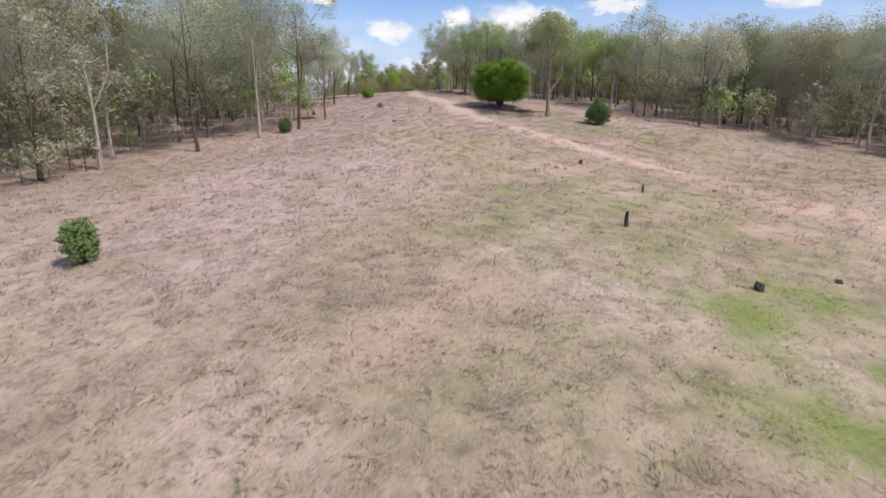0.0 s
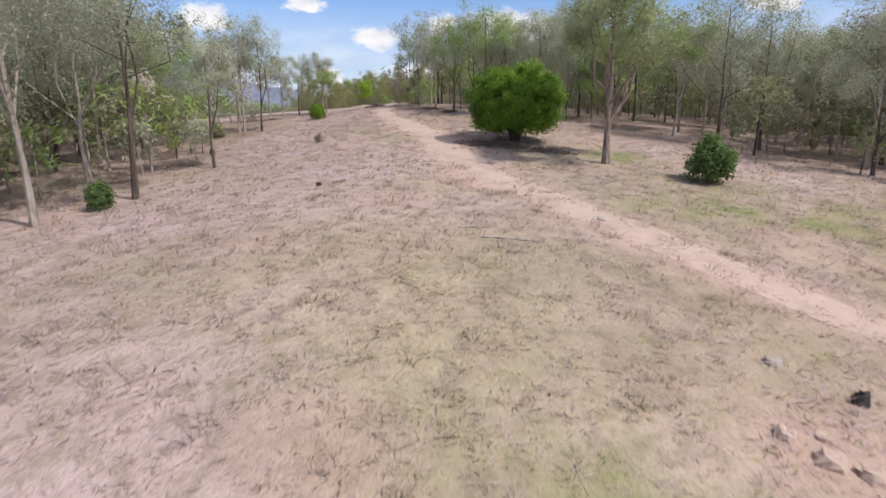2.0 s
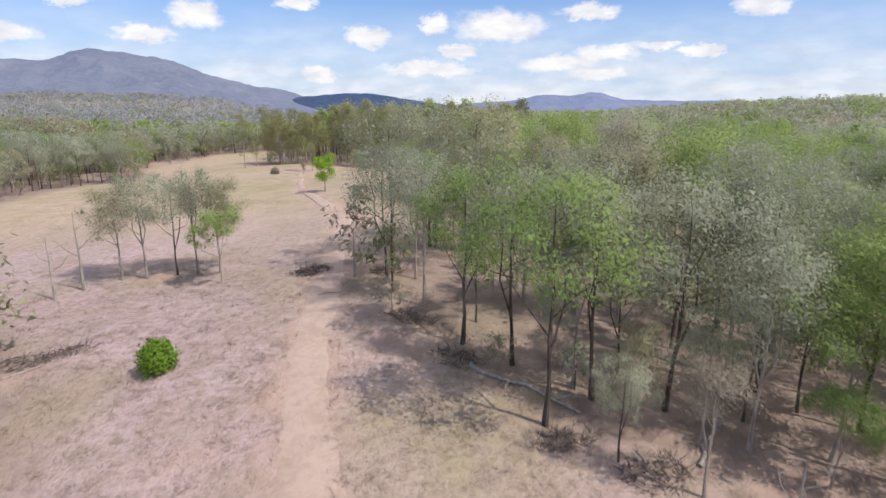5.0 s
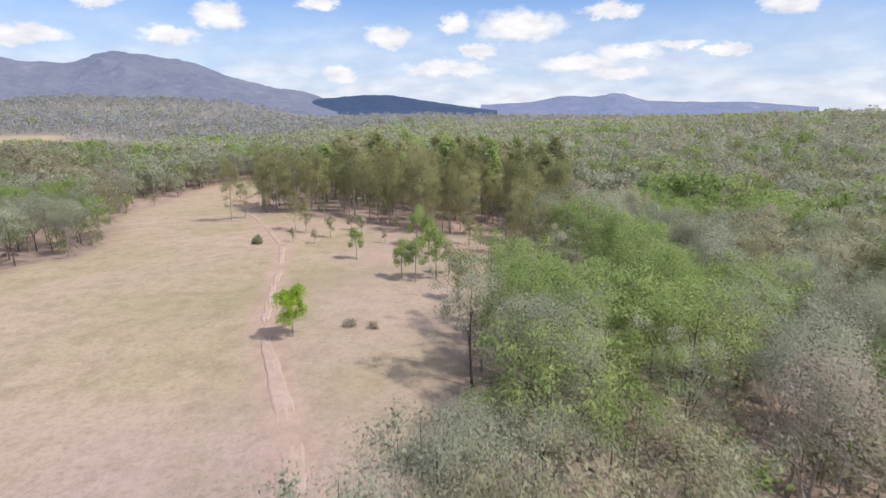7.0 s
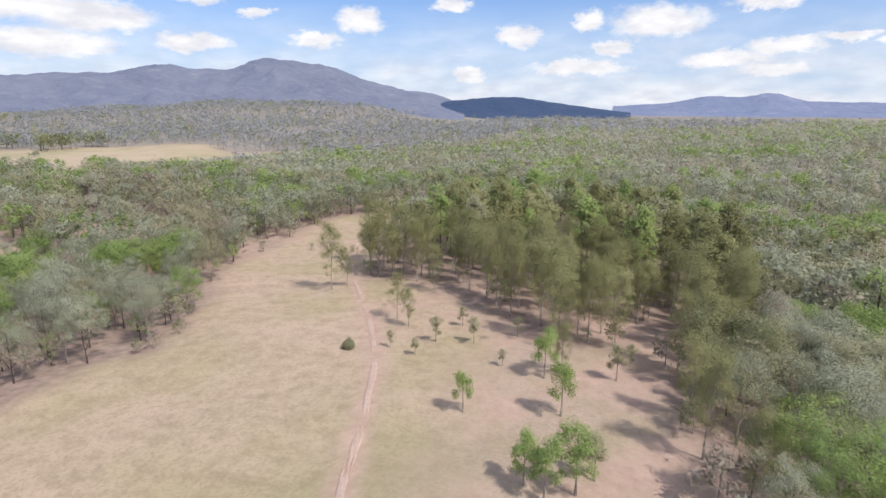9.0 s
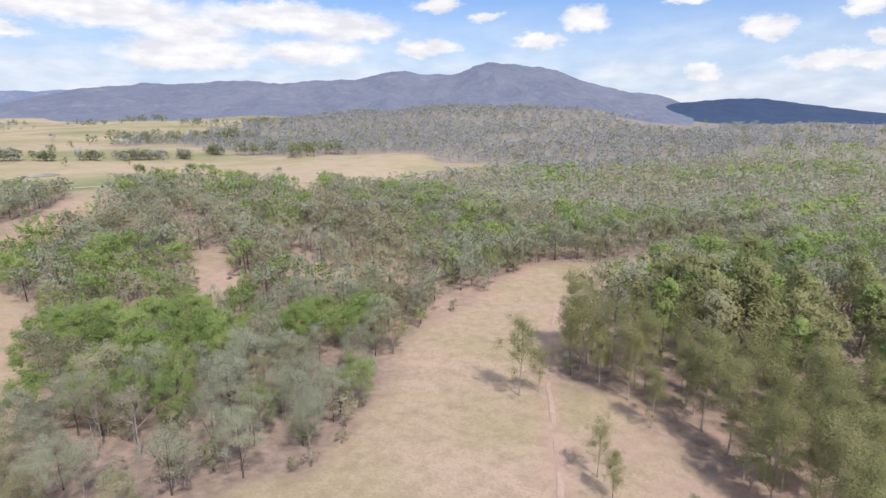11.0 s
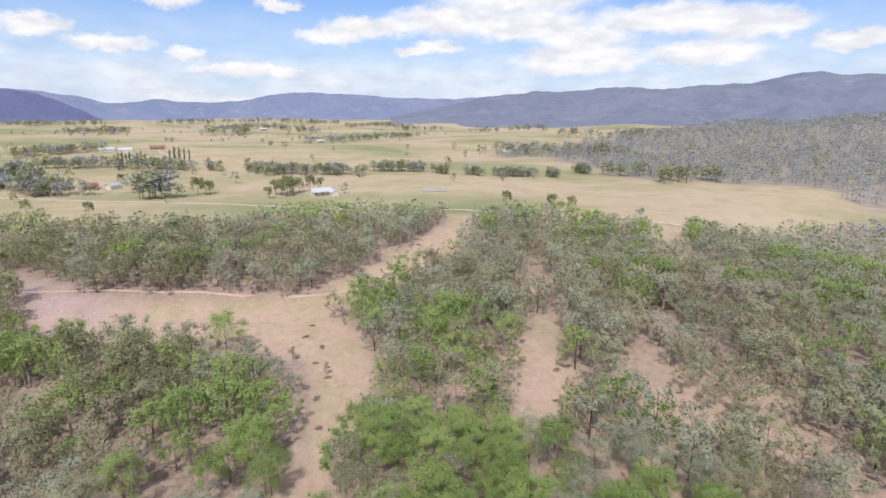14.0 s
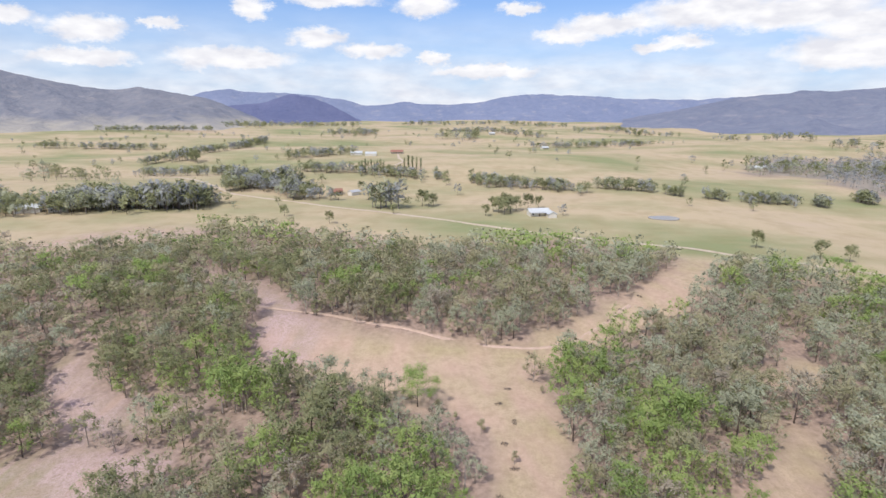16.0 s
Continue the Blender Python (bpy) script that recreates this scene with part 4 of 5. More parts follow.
SLIM = [tree_thing("tall_gum", *gum(80 + i, 18, 0.16, 0.16, 11, 2, 11000, 0.095, 6, 0.075, 0.5, 0.007, tri=True, fill=24, forks=1, heart=8, heart_size=0.13), BARK_PALE, LEAF_CLUMP,
                   ("tall slim gum with olive columnar crown", "tall slim gum with yellow-olive columnar crown", "tall slim gum with dense yellow-olive crown")[i], "tree", "tall gums of the clump") for i in range(3)]
SAPLING = tree_thing("sapling", *gum(91, 5, 0.2, 0.20, 8, 1, 2600, 0.085, 5, 0.11, 0.4, tri=True, bare_wood=False), BARK_PALE, LEAF_OLIVE, "slim young gum sapling on pinkish bare ground", "sapling", "saplings")
SAPLING_GREEN = tree_thing("sapling", *gum(92, 6, 0.14, 0.22, 8, 1, 3600, 0.09, 5, 0.12, 0.4, tri=True, bare_wood=False), BARK_PALE, LEAF_GREEN, "leafy bright green young gum tree", "sapling", "saplings")

taken = [(11.1, 58.2), (7.0, 66.2), (-12.8, 146.0)]


def put(kind, x, y, tall, own, seed):
    taken.append((x, y))
    return plant(kind, x, y, seed * 2.399, tall / own)


# trees told apart at the edges of the ridge: x, y, height, kind
EDGE_TREES = (
    (-25.1, 40.2, 15, 3), (-20.3, 46, 14, 0), (-13.9, 54.3, 13, 0), (-16.6, 50.8, 14.5, 2), (-13.0, 62.5, 8.5, 0), (-19.8, 81.8, 9, 5), (-17.1, 81.4, 11, 2), (-16, 83.2, 10, 0), (-18.3, 83.4, 10, 3),
    (6.6, 87.1, 11.5, 1), (11.5, 83.0, 5.5, 5), (9.2, 89.1, 11, 0), (12.3, 88.3, 11, 0), (17.4, 89.8, 11.5, 0), (3.6, 94.6, 10.5, 1), (1.5, 99.5, 10, 2), (-1.2, 104.5, 9.5, 0), (0.9, 104, 9, 2), (16.2, 90.5, 12, 2),
    (4.5, 135.5, 11, 0), (8, 130.1, 10.5, 0), (19.4, 84, 10, 4), (17.7, 85.1, 7.5, 4), (20.4, 87, 10, 1), (16.6, 83.6, 4.5, 4), (23, 88, 11, 1), (26, 84, 10, 6), (9, 84.8, 4.5, 0), (13, 86.3, 6, 2), (10.5, 87, 5, 3), (15.5, 87.6, 6, 0), (7.6, 90.6, 5, 2), (18.5, 88.4, 6.5, 0), (4.6, 97.4, 6, 1), (11.2, 91.5, 7, 0), (14.7, 85.7, 9, 2), (8.6, 90.1, 10, 2), (6, 92.3, 10.5, 0), (22.8, 77, 10, 4), (12.5, 121, 9, 1))
for i, (x, y, h, k) in enumerate(EDGE_TREES):
    put(KINDS[k], x, y, h, KIND_TALL[k], i + 1)
ROW_TREES = ((-14.8, 109.2, 8.2, 3), (-16.7, 109.5, 8.5, 2), (-18.3, 109.5, 8.2, 0), (-20.5, 109, 8.4, 2), (-22.4, 109, 8, 3), (-13.8, 106.6, 6, 4))
for i, (x, y, h, k) in enumerate(ROW_TREES):
    put(KINDS[k], x, y, h, KIND_TALL[k], i + 3)
for i, (x, y, h) in enumerate(((-24.4, 107.2, 7), (-25.6, 105.6, 5.5), (-21.5, 85, 5.5), (12.2, 79.5, 5), (-27, 45, 9), (20, 150, 9), (-100, 200, 9), (-96, 178, 8), (-112, 215, 9), (-150, 210, 10), (-120, 235, 9))):
    t = plant(DEAD, x, y, i * 1.7, h / 7.5)
    taken.append((x, y))
CLUMP = ((-51, 231, 17, 0), (-48.6, 234, 10, 2), (-30.8, 214.9, 10, 0), (-27.5, 211.3, 8, 2), (3.6, 212, 16, 1), (7.8, 209.5, 15, 2), (-4.5, 217, 18, 1), (-11, 228, 19, 2), (-21, 237, 20, 0), (-39, 246, 19, 2), (-46, 252, 19, 0), (-51.5, 257, 20, 1),
         (-33.9, 240, 16, 2), (-28, 233, 12, 0), (14.3, 178, 14, 1), (16.5, 170, 12, 2), (14.5, 187, 12, 1), (-0.5, 196, 9, 1), (-16.5, 232, 17, 1))
for i, (x, y, h, k) in enumerate(CLUMP):
    put(SLIM[k], x, y, h, 18, i + 2)
for i, (x, y, h, k) in enumerate(((-27.8, 201.6, 3.2, 0), (-22.8, 198.8, 3.2, 0), (-12, 181.6, 6, 1), (-1.6, 166.5, 7, 1), (1.2, 168.2, 8, 1), (3.9, 158.3, 6.5, 0), (-3.6, 168.5, 6, 1), (7, 196.3, 6, 0), (-21, 205, 5, 0), (-14.6, 205.1, 5, 0), (-0.4, 184, 8, 1), (-2.8, 194.2, 8, 1),
                                  (-9, 197, 3, 0), (9.5, 203, 4, 0), (3, 171, 5.5, 0), (-18, 213, 4, 0), (-8, 210, 4, 0), (-33.9, 199.5, 2.2, 0))):
    put((SAPLING, SAPLING_GREEN)[k], x, y, h, (5, 6)[k], i + 4)
put(KINDS_B[1], -202, 160, 13, 11, 3).scale = (1.45, 1.45, 1.15)
for i, (x, y) in enumerate(((-205, 163), (-203, 158), (-199, 166), (-196, 171), (-178, 186), (-190, 178), (-212, 196))):
    put(SAPLING, x, y, 3 + i % 3, 5, i)

# ---------------------------------------------------------------- the woods
PATH_XY = polyline(((0, 0), (1.2, 40), (1.5, 66), (2, 100), (0, 118), (-11, 147), (-23, 162), (-39, 172), (-62, 177)), 6)
rng = np.random.default_rng(7)


def scatter(x0, x1, y0, y1, step, keep=1.0):
    """Jittered places on a grid."""
    X, Y = np.meshgrid(np.arange(x0, x1, step), np.arange(y0, y1, step))
    q = np.stack([X, Y], -1).reshape(-1, 2) + rng.uniform(-0.47, 0.47, (X.size, 2)) * step
    return q[rng.random(len(q)) < keep]


def spaced(q, gap):
    """Drops places that stand too near to the marked trees."""
    return q[away(q[:, 0], q[:, 1], taken) > gap]


q = np.concatenate([scatter(-60, 70, -20, 86, 4.9), scatter(-60, 70, 86, 130, 5.1), scatter(-60, -4, 130, 420, 5.6), scatter(-4, 70, 130, 260, 5.0), scatter(-4, 70, 260, 420, 5.8), scatter(-330, -60, -20, 420, 5.5), scatter(70, 200, -20, 420, 7.0)])
q = q[q[:, 0] < 25 + 0.85 * np.maximum(q[:, 1], 0) + rng.exponential(9, len(q))]
q = q[~((q[:, 0] > 3) & (q[:, 0] < 23) & (q[:, 1] > 66) & (q[:, 1] < 86))]
q = spaced(q, 2.6)
ins = clear(q[:, 0], q[:, 1])
thin = wobble(q[:, 0], q[:, 1], 17, 6.0)
q = q[(ins < -1.2) & (woods(q[:, 0], q[:, 1]) > 0) & (rng.random(len(q)) < np.clip(0.94 - 0.35 * (thin > 0.35) - 0.3 * (thin > 0.7) - 0.45 * sparse(q[:, 0], q[:, 1]), 0, 1))]
# outliers of the woods inside the clearings' edges
d_path = away(q[:, 0], q[:, 1], PATH_XY)
order = np.argsort(d_path)
near_n, fine_n = 900, 300
tone = wobble(q[:, 0], q[:, 1], 30, 2.5) + 0.5 * wobble(q[:, 0], q[:, 1], 9, 8.0)


def species(x, y, t, u):
    """Which leaf a tree of the woods bears: 0 grey, 1 green, 2 olive, 3 dry, 4 dark."""
    lush = 1.15 * math.exp(-((x + 146) / 26) ** 2 - ((y - 164) / 20) ** 2) + math.exp(-((x + 130) / 20) ** 2 - ((y - 202) / 16) ** 2) + 0.9 * math.exp(-((x + 163) / 16) ** 2 - ((y - 222) / 16) ** 2) + 0.7 * math.exp(-((x + 205) / 25) ** 2 - ((y - 105) / 15) ** 2)
    brown = math.exp(-((x + 190) / 45) ** 2 - ((y - 300) / 60) ** 2) + 0.6 * math.exp(-((x + 280) / 60) ** 2 - ((y - 180) / 60) ** 2)
    if y < 78 and x > -80 and u < 0.62:
        return 0
    if u < 0.95 * lush:
        return 1
    if u > 1 - 0.5 * brown:
        return 3 if u > 1 - 0.2 * brown else 2
    if y < 150 and x < -110 and u < 0.7:
        return 4 if u < 0.42 else 2
    if u > 0.95:
        return 3
    k = t + (u - 0.5) * 0.9 + (0.55 if x > 0 and 105 < y < 200 else 0.42 if x > -25 and 70 < y < 230 else -0.1 if y < 75 and x > -80 else 0.12)
    return 1 if k > 0.55 else 0 if k > -0.25 else 2 if k > -0.6 else 4 if k > -0.8 else 0


SPEC_KIND = {0: (0, 2), 1: (1, 4), 2: (3, 3), 3: (5, 5), 4: (6, 6)}
for rank, i in enumerate(order[:near_n]):
    x, y = q[i]
    if math.exp(-((x + 6) / 45) ** 2 - ((y - 255) / 66) ** 2) > 0.36:
        plant(SLIM[i % 3], x, y, rng.random() * 6.28, 0.65 + 0.4 * rng.random())
        continue
    s = species(x, y, tone[i], rng.random())
    k = SPEC_KIND[s][i % 2]
    t = plant((KINDS_B if rank >= fine_n else KINDS if 0 < x < 24 and y < 104 else KINDS_C)[k], x, y, rng.random() * 6.28, (0.78 + 0.34 * rng.random()) * (13.4 if x < -8 and y < 75 else 11.2) / KIND_TALL[k])
for x, y in scatter(-190, -58, 110, 275, 24):
    if clear(x, y) < -1:
        plant(DEAD, x, y, rng.random() * 6.28, rng.uniform(0.9, 1.5))
for o in KINDS + KINDS_B + KINDS_C + SLIM + [DEAD, SAPLING, SAPLING_GREEN]:
    for c in list(o.children_recursive) + [o]:
        bpy.data.objects.remove(c)

LEAVES = [LEAF_GREY, LEAF_GREEN, LEAF_OLIVE, LEAF_DRY, LEAF_DARK, LEAF_HAZY, LEAF_CLUMP]


def wood_object(name, label, places, kinds, tall, spec, scale_z=1.0):
    """ONE mesh of many trees. kinds: lists of (wood, crown) for unit trees; tall: their heights in metres."""
    V, F, Mi, Tn, Nm, n = [], [], [], [], [], 0
    ready = []
    for (wv, wf), (cv, cf) in kinds:
        cf, cn = crown_normals(cv, cf)
        ready.append(((wv, np.concatenate([wf[:, :3], wf[:, [0, 2, 3]]])), (cv, cf), np.concatenate([wood_normals(wv, wf), cn])))
    for i, (x, y) in enumerate(places):
        (wv, wf), (cv, cf), nk = ready[i % len(ready)]
        a, s = rng.random() * 6.28, tall[i]
        rot = np.array([[math.cos(a), -math.sin(a), 0], [math.sin(a), math.cos(a), 0], [0, 0, 1]]) * s
        v = np.concatenate([wv, cv]) @ rot.T + [x, y, float(land(x, y)) - 0.1]
        V.append(v)
        Nm.append(nk @ (rot / s).T)
        F.append(np.concatenate([wf, cf + len(wv)]) + n)
        Tn.append(np.full(len(v), rng.random()))
        Mi.append(np.r_[np.full(len(wf), 7 + (i % 3 > 0 or spec[i] in (2, 3))), np.full(len(cf), spec[i])])
        n += len(v)
    ob = new(name, mesh_from(name, np.concatenate(V), np.concatenate(F), LEAVES + [BARK_DARK, BARK_PALE], np.concatenate(Mi), True))
    set_normals(ob.data, np.concatenate(Nm))
    ob.data.attributes.new("tone", "FLOAT", "POINT").data.foreach_set("value", np.concatenate(Tn).astype(np.float32))
    return tagged(ob, label, "woods", kind="stuff")


def unit(seed, leaves, size, sides, limbs, twigs, **k):
    w, c = gum(seed, 1.0, leaves=leaves, size=size, sides=sides, limbs=limbs, twigs=twigs, tri=True, girth=-0.015, **k)
    return w, c


rest = order[near_n:]
d_rest = d_path[rest]


def specs(idx, pts, tn):
    return [species(pts[i][0], pts[i][1], tn[i], rng.random()) for i in idx]


MILD = [unit(110 + i, 900, 0.0175, 3, 5, 0, thin=False, bole=0.06 + 0.02 * i, spread=0.41, clump=0.105, fill=24, heart=6, heart_size=0.029) for i in range(6)]
FAR = [unit(120 + i, 440, 0.0245, 3, 5, 0, thin=False, bole=0.06, spread=0.42, clump=0.115, bare_wood=False, fill=18, heart=3, heart_size=0.038) for i in range(6)]
DIST = [unit(140 + i, 56, 0.072, 3, 3, 0, thin=False, bole=0.03, spread=0.46, clump=0.17, bare_wood=False, fill=10) for i in range(5)]
ROUND = [unit(150 + i, 120, 0.066, 3, 8, 0, thin=False, bole=0.06, spread=0.36, clump=0.17, bare_wood=False) for i in range(4)]
REG = [unit(155 + i, 330, 0.045, 3, 8, 0, bole=0.06, spread=0.36, clump=0.15, bare_wood=False) for i in range(4)]
hgt = np.clip(10.6 + 1.6 * tone + rng.normal(0, 2.2, len(q)), 5.0, 15.5)
# the tall clump
tallness = np.exp(-((q[:, 0] + 6) / 45) ** 2 - ((q[:, 1] - 255) / 66) ** 2)
hgt = hgt + 4 * np.clip(tallness * 1.6, 0, 1)
in_clump = tallness[rest] > 0.42
clump_i = rest[in_clump & (rng.random(len(rest)) < 0.8)]
# the part of the woods that lies beside and behind the way is built of simpler trees
rx, ry = q[rest, 0], q[rest, 1]
aside = ((ry < 150 - 0.93 * (-62 - rx)) & (rx < -35 - 0.8 * ry)) | (rx > 45 + 0.85 * ry)
aside_i = rest[aside & ~in_clump]
mild = rest[(d_rest < 215) & ~in_clump & ~aside & (rx < 40)]
far = rest[((rx >= 40) | (d_rest >= 215)) & ~in_clump & ~aside]
TALL = [unit(170 + i, 1150, 0.0195, 4, 9, 0, bole=0.08 + 0.03 * i, spread=0.16, clump=0.065, narrow=0.5, fill=20, heart=2, heart_size=0.018) for i in range(5)]
tall_clump = wood_object("tall_gum_clump", "dense clump of tall slim gums with dark olive crowns", q[clump_i], TALL, rng.uniform(16, 23, len(clump_i)), [int(k) for k in rng.choice([6, 6, 6, 6, 2, 1], len(clump_i))])
side_woods = wood_object("side_woods", "eucalypt woods of grey-green crowns beyond the ridge", q[aside_i], DIST, hgt[aside_i], specs(aside_i, q, tone))
mild_woods = wood_object("valley_side_woods", "open eucalypt woods of mixed grey-green and bright green crowns", q[mild], MILD, hgt[mild], specs(mild, q, tone))
far_woods = wood_object("far_woods", "mixed eucalypt woods with olive and grey-green crowns", q[far], FAR, hgt[far], specs(far, q, tone))

# saplings and regrowth under the trees
qu = np.concatenate([scatter(-60, -12, 5, 75, 4.0), scatter(24, 70, 30, 110, 4.6), scatter(-50, 60, 5, 140, 4.6), scatter(-45, 45, 140, 200, 6), scatter(-110, -45, 140, 260, 7), scatter(-70, 30, 200, 262, 6.5), scatter(-110, -55, 260, 340, 7)])
qu = qu[away(qu[:, 0], qu[:, 1], [(12, 78), (16, 74), (18, 82)]) > 9]
qu = qu[(clear(qu[:, 0], qu[:, 1]) < np.where(qu[:, 1] < 75, -0.8, 0.3)) & (rng.random(len(qu)) < np.where(qu[:, 1] < 140, 0.92, 0.7)) & (qu[:, 0] < 25 + 0.85 * qu[:, 1])]
regrowth = wood_object("regrowth", "low olive regrowth and saplings under the trees", qu, REG, rng.uniform(1.8, 7.0, len(qu)), [int(k) for k in rng.choice([0, 1, 2, 4, 3, 4], len(qu))])
tagged(regrowth, category="shrubs")

# woods further off: beyond the ridge, along the foot of the range
parts_far = []
for x0, x1, y0, y1, step, keep in ((-330, 420, 420, 760, 8.5, 0.95), (200, 420, 40, 420, 12, 0.95), (-440, -330, -140, 420, 7, 0.92), (-330, -100, -160, -20, 8, 0.9), (-1300, -100, 760, 1300, 14, 0.85), (-100, 800, 760, 1300, 18, 0.8), (-1700, -200, 1300, 2100, 22, 0.8), (-200, 800, 1300, 2100, 28, 0.75), (-1000, -330, 520, 760, 10, 0.85), (420, 800, 200, 760, 16, 0.9)):
    parts_far.append(scatter(x0, x1, y0, y1, step, keep))
qf = np.concatenate(parts_far)
edge_f = np.where((qf[:, 1] > 500) & (qf[:, 0] < -320), 0.5 + 0.5 * smooth(0, 120, woods(qf[:, 0], qf[:, 1])), 1.0)
qf = qf[(rng.random(len(qf)) < edge_f * np.where((qf[:, 1] > 520) & (qf[:, 0] < -200), 0.6 + 0.4 * (wobble(qf[:, 0], qf[:, 1], 32, 6.0) > -0.25), 1.0)) & (woods(qf[:, 0], qf[:, 1]) > 0) & (clear(qf[:, 0], qf[:, 1]) < -2)]
tone_f = wobble(qf[:, 0], qf[:, 1], 55, 2.5) + 0.4 * wobble(qf[:, 0], qf[:, 1], 15, 8.0)
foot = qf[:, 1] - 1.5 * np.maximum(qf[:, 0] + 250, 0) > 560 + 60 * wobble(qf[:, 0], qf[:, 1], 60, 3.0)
# leaf 5 carries painted haze, for trees at the foot of the range
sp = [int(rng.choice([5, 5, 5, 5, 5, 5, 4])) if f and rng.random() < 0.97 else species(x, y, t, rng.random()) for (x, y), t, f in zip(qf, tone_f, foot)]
hf = np.clip(10 + 1.5 * tone_f + rng.normal(0, 1.5, len(qf)), 7, 14) * np.where(qf[:, 1] > 1300, 1.7, np.where(qf[:, 1] > 760, 1.2, 0.95))
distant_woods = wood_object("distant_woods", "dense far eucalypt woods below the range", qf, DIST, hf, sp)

# ---------------------------------------------------------------- the valley
# rows and clumps of trees: from, to, how many, spread across, height
ROWS = ((-452, -150, -505, -45, 62, 9, 11), (-470, -215, -432, -158, 26, 9, 9), (-560, -60, -600, -20, 22, 9, 10), (-1009, -617, -1039, -402, 34, 6, 9), (-1574, -918, -1782, -669, 40, 14, 12), (-800, -292, -1000, -280, 34, 7, 9), (-1000, -280, -1188, -266, 26, 9, 10), (-473, -152, -493, -61, 34, 12, 12),
        (-711, -237, -656, -101, 30, 9, 8), (-607, -79, -557, 16, 30, 11, 9), (-894, -120, -964, -39, 26, 12, 9), (-684, -39, -650, 135, 44, 7, 8), (-1700, -267, -1708, -133, 26, 30, 10))
ROWS_B = ((-645, 162, -582, 274, 40, 9, 8), (-608, 289, -581, 335, 18, 7, 8), (-566, 346, -563, 352, 7, 5, 7), (-555, 376, -551, 384, 8, 5, 7), (-547, 401, -561, 453, 20, 6, 7),
          (-557, 468, -560, 476, 9, 5, 7), (-582, 516, -588, 528, 10, 6, 8), (-1206, 272, -1280, 546, 40, 8, 9), (-1712, 79, -1518, 330, 40, 18, 11), (-2400, -900, -2150, -300, 60, 40, 14),
          (-2600, -200, -2400, 500, 50, 40, 14), (-2100, 500, -1700, 700, 40, 40, 12))
ROWS_C = ((-503, 88, -499, 111, 4, 4, 16), (-540, 3, -541, 22, 3, 4, 14), (-592, -72, -596, -20, 7, 7, 12), (-473, -95, -474, -50, 7, 6, 16), (-600, -31, -603, 0, 4, 5, 13), (-540, 70, -538, 82, 1, 3, 12), (-541, 20, -541, 53, 4, 4, 9),
          (-849, -275, -851, -228, 5, 8, 13), (-556, 540, -555, 592, 5, 7, 11), (-506, 550, -493, 633, 8, 8, 12))
ROWS_D = ((-833, 500, -836, 630, 6, 16, 14), (-780, 598, -787, 732, 8, 16, 14), (-1481, 757, -1231, 853, 12, 30, 13), (-1127, 795, -1092, 1018, 16, 40, 13), (-1674, -275, -1672, -160, 7, 16, 15), (-1454, 75, -1473, 165, 8, 18, 15),
          (-1328, 350, -1300, 620, 10, 10, 7), (-2283, -937, -2120, -618, 10, 30, 18))
vx, vh = [], []
for x0, y0, x1, y1, n, wide, tall in ROWS + ROWS_B + ROWS_C + ROWS_D:
    n = int(n * 2.9)
    s = rng.random(n)
    vx.append(np.c_[x0 + (x1 - x0) * s, y0 + (y1 - y0) * s] + rng.normal(0, wide, (n, 2)) * [1, 0.5])
    vh.append(tall * rng.uniform(0.8, 1.5, n))
lone = np.c_[rng.uniform(-1900, -460, 190), rng.uniform(-900, 560, 190)]
lone = lone[woods(lone[:, 0], lone[:, 1]) < -70]
vx.append(lone)
vh.append(rng.uniform(6, 12, len(lone)))
vx, vh = np.concatenate(vx), np.concatenate(vh)
valley_trees = wood_object("valley_trees", "rows and clumps of trees between the valley paddocks", vx, ROUND, vh, [int(k) for k in rng.choice([4, 5, 5, 0, 4, 4], len(vx))])
tagged(valley_trees, category="trees")
clump_v = [((-730 + 150 * s + 0.8 * t * math.sin(9 * s), -385 + 195 * s + t), h) for s, t, h in zip(rng.random(40), rng.normal(0, 30, 40), rng.uniform(8, 17, 40))]
creek_trees = wood_object("creek_trees", "dark dense clump of creek trees among paddocks", np.array([p for p, _ in clump_v]), FAR, [h for _, h in clump_v], [4, 0, 4, 2] * 10)
tagged(creek_trees, category="trees")

PADDOCK = tree_thing("paddock_tree", *gum(160, 10, 0.16, 0.36, 8, 1, 900, 0.38, 5, 0.14, fill=12), BARK_DARK, LEAF_DARK, "dark green spreading tree standing beside the farmhouse", "tree", "house trees")
for i, (x, y, h) in enumerate(((-478, 190, 10), (-484, 186, 9), (-487, 195, 11), (-480, 199, 10), (-490, 204, 9), (-493, 213, 10), (-499, 222, 8), (-471, 194, 9), (-466, 180, 7), (-510, 128, 11), (-505, 134, 9), (-513, 137, 8), (-545, 95, 8), (-472, 110, 6), (-458, 30, 7),
                               (-430, 72, 7), (-352, 353, 8), (-349, 366, 7), (-376, 332, 8), (-588, 60, 7), (-560, 22, 8), (-620, -55, 9), (-600, -30, 8))):
    plant(PADDOCK, x, y, i * 1.9, 1.3 * h / 10)
POPLAR = tree_thing("poplar", *gum(161, 16, 0.08, 0.07, 14, 0, 600, 0.45, 5, 0.05, 1.0), BARK_DARK, LEAF_DARK, "narrow dark green poplar in a farm row", "tree", "poplar row")
for i in range(9):
    plant(POPLAR, -675 - 0.4 * i, 39 + 3.4 * i, i, 0.85 + 0.3 * ((i * 7) % 5) / 5)
for i in range(5):
    plant(POPLAR, -704 - 0.5 * i, 86 + 4.8 * i, i + 3, 0.9 + 0.3 * ((i * 3) % 4) / 4)
for o in (PADDOCK, POPLAR):
    for c in list(o.children_recursive) + [o]:
        bpy.data.objects.remove(c)


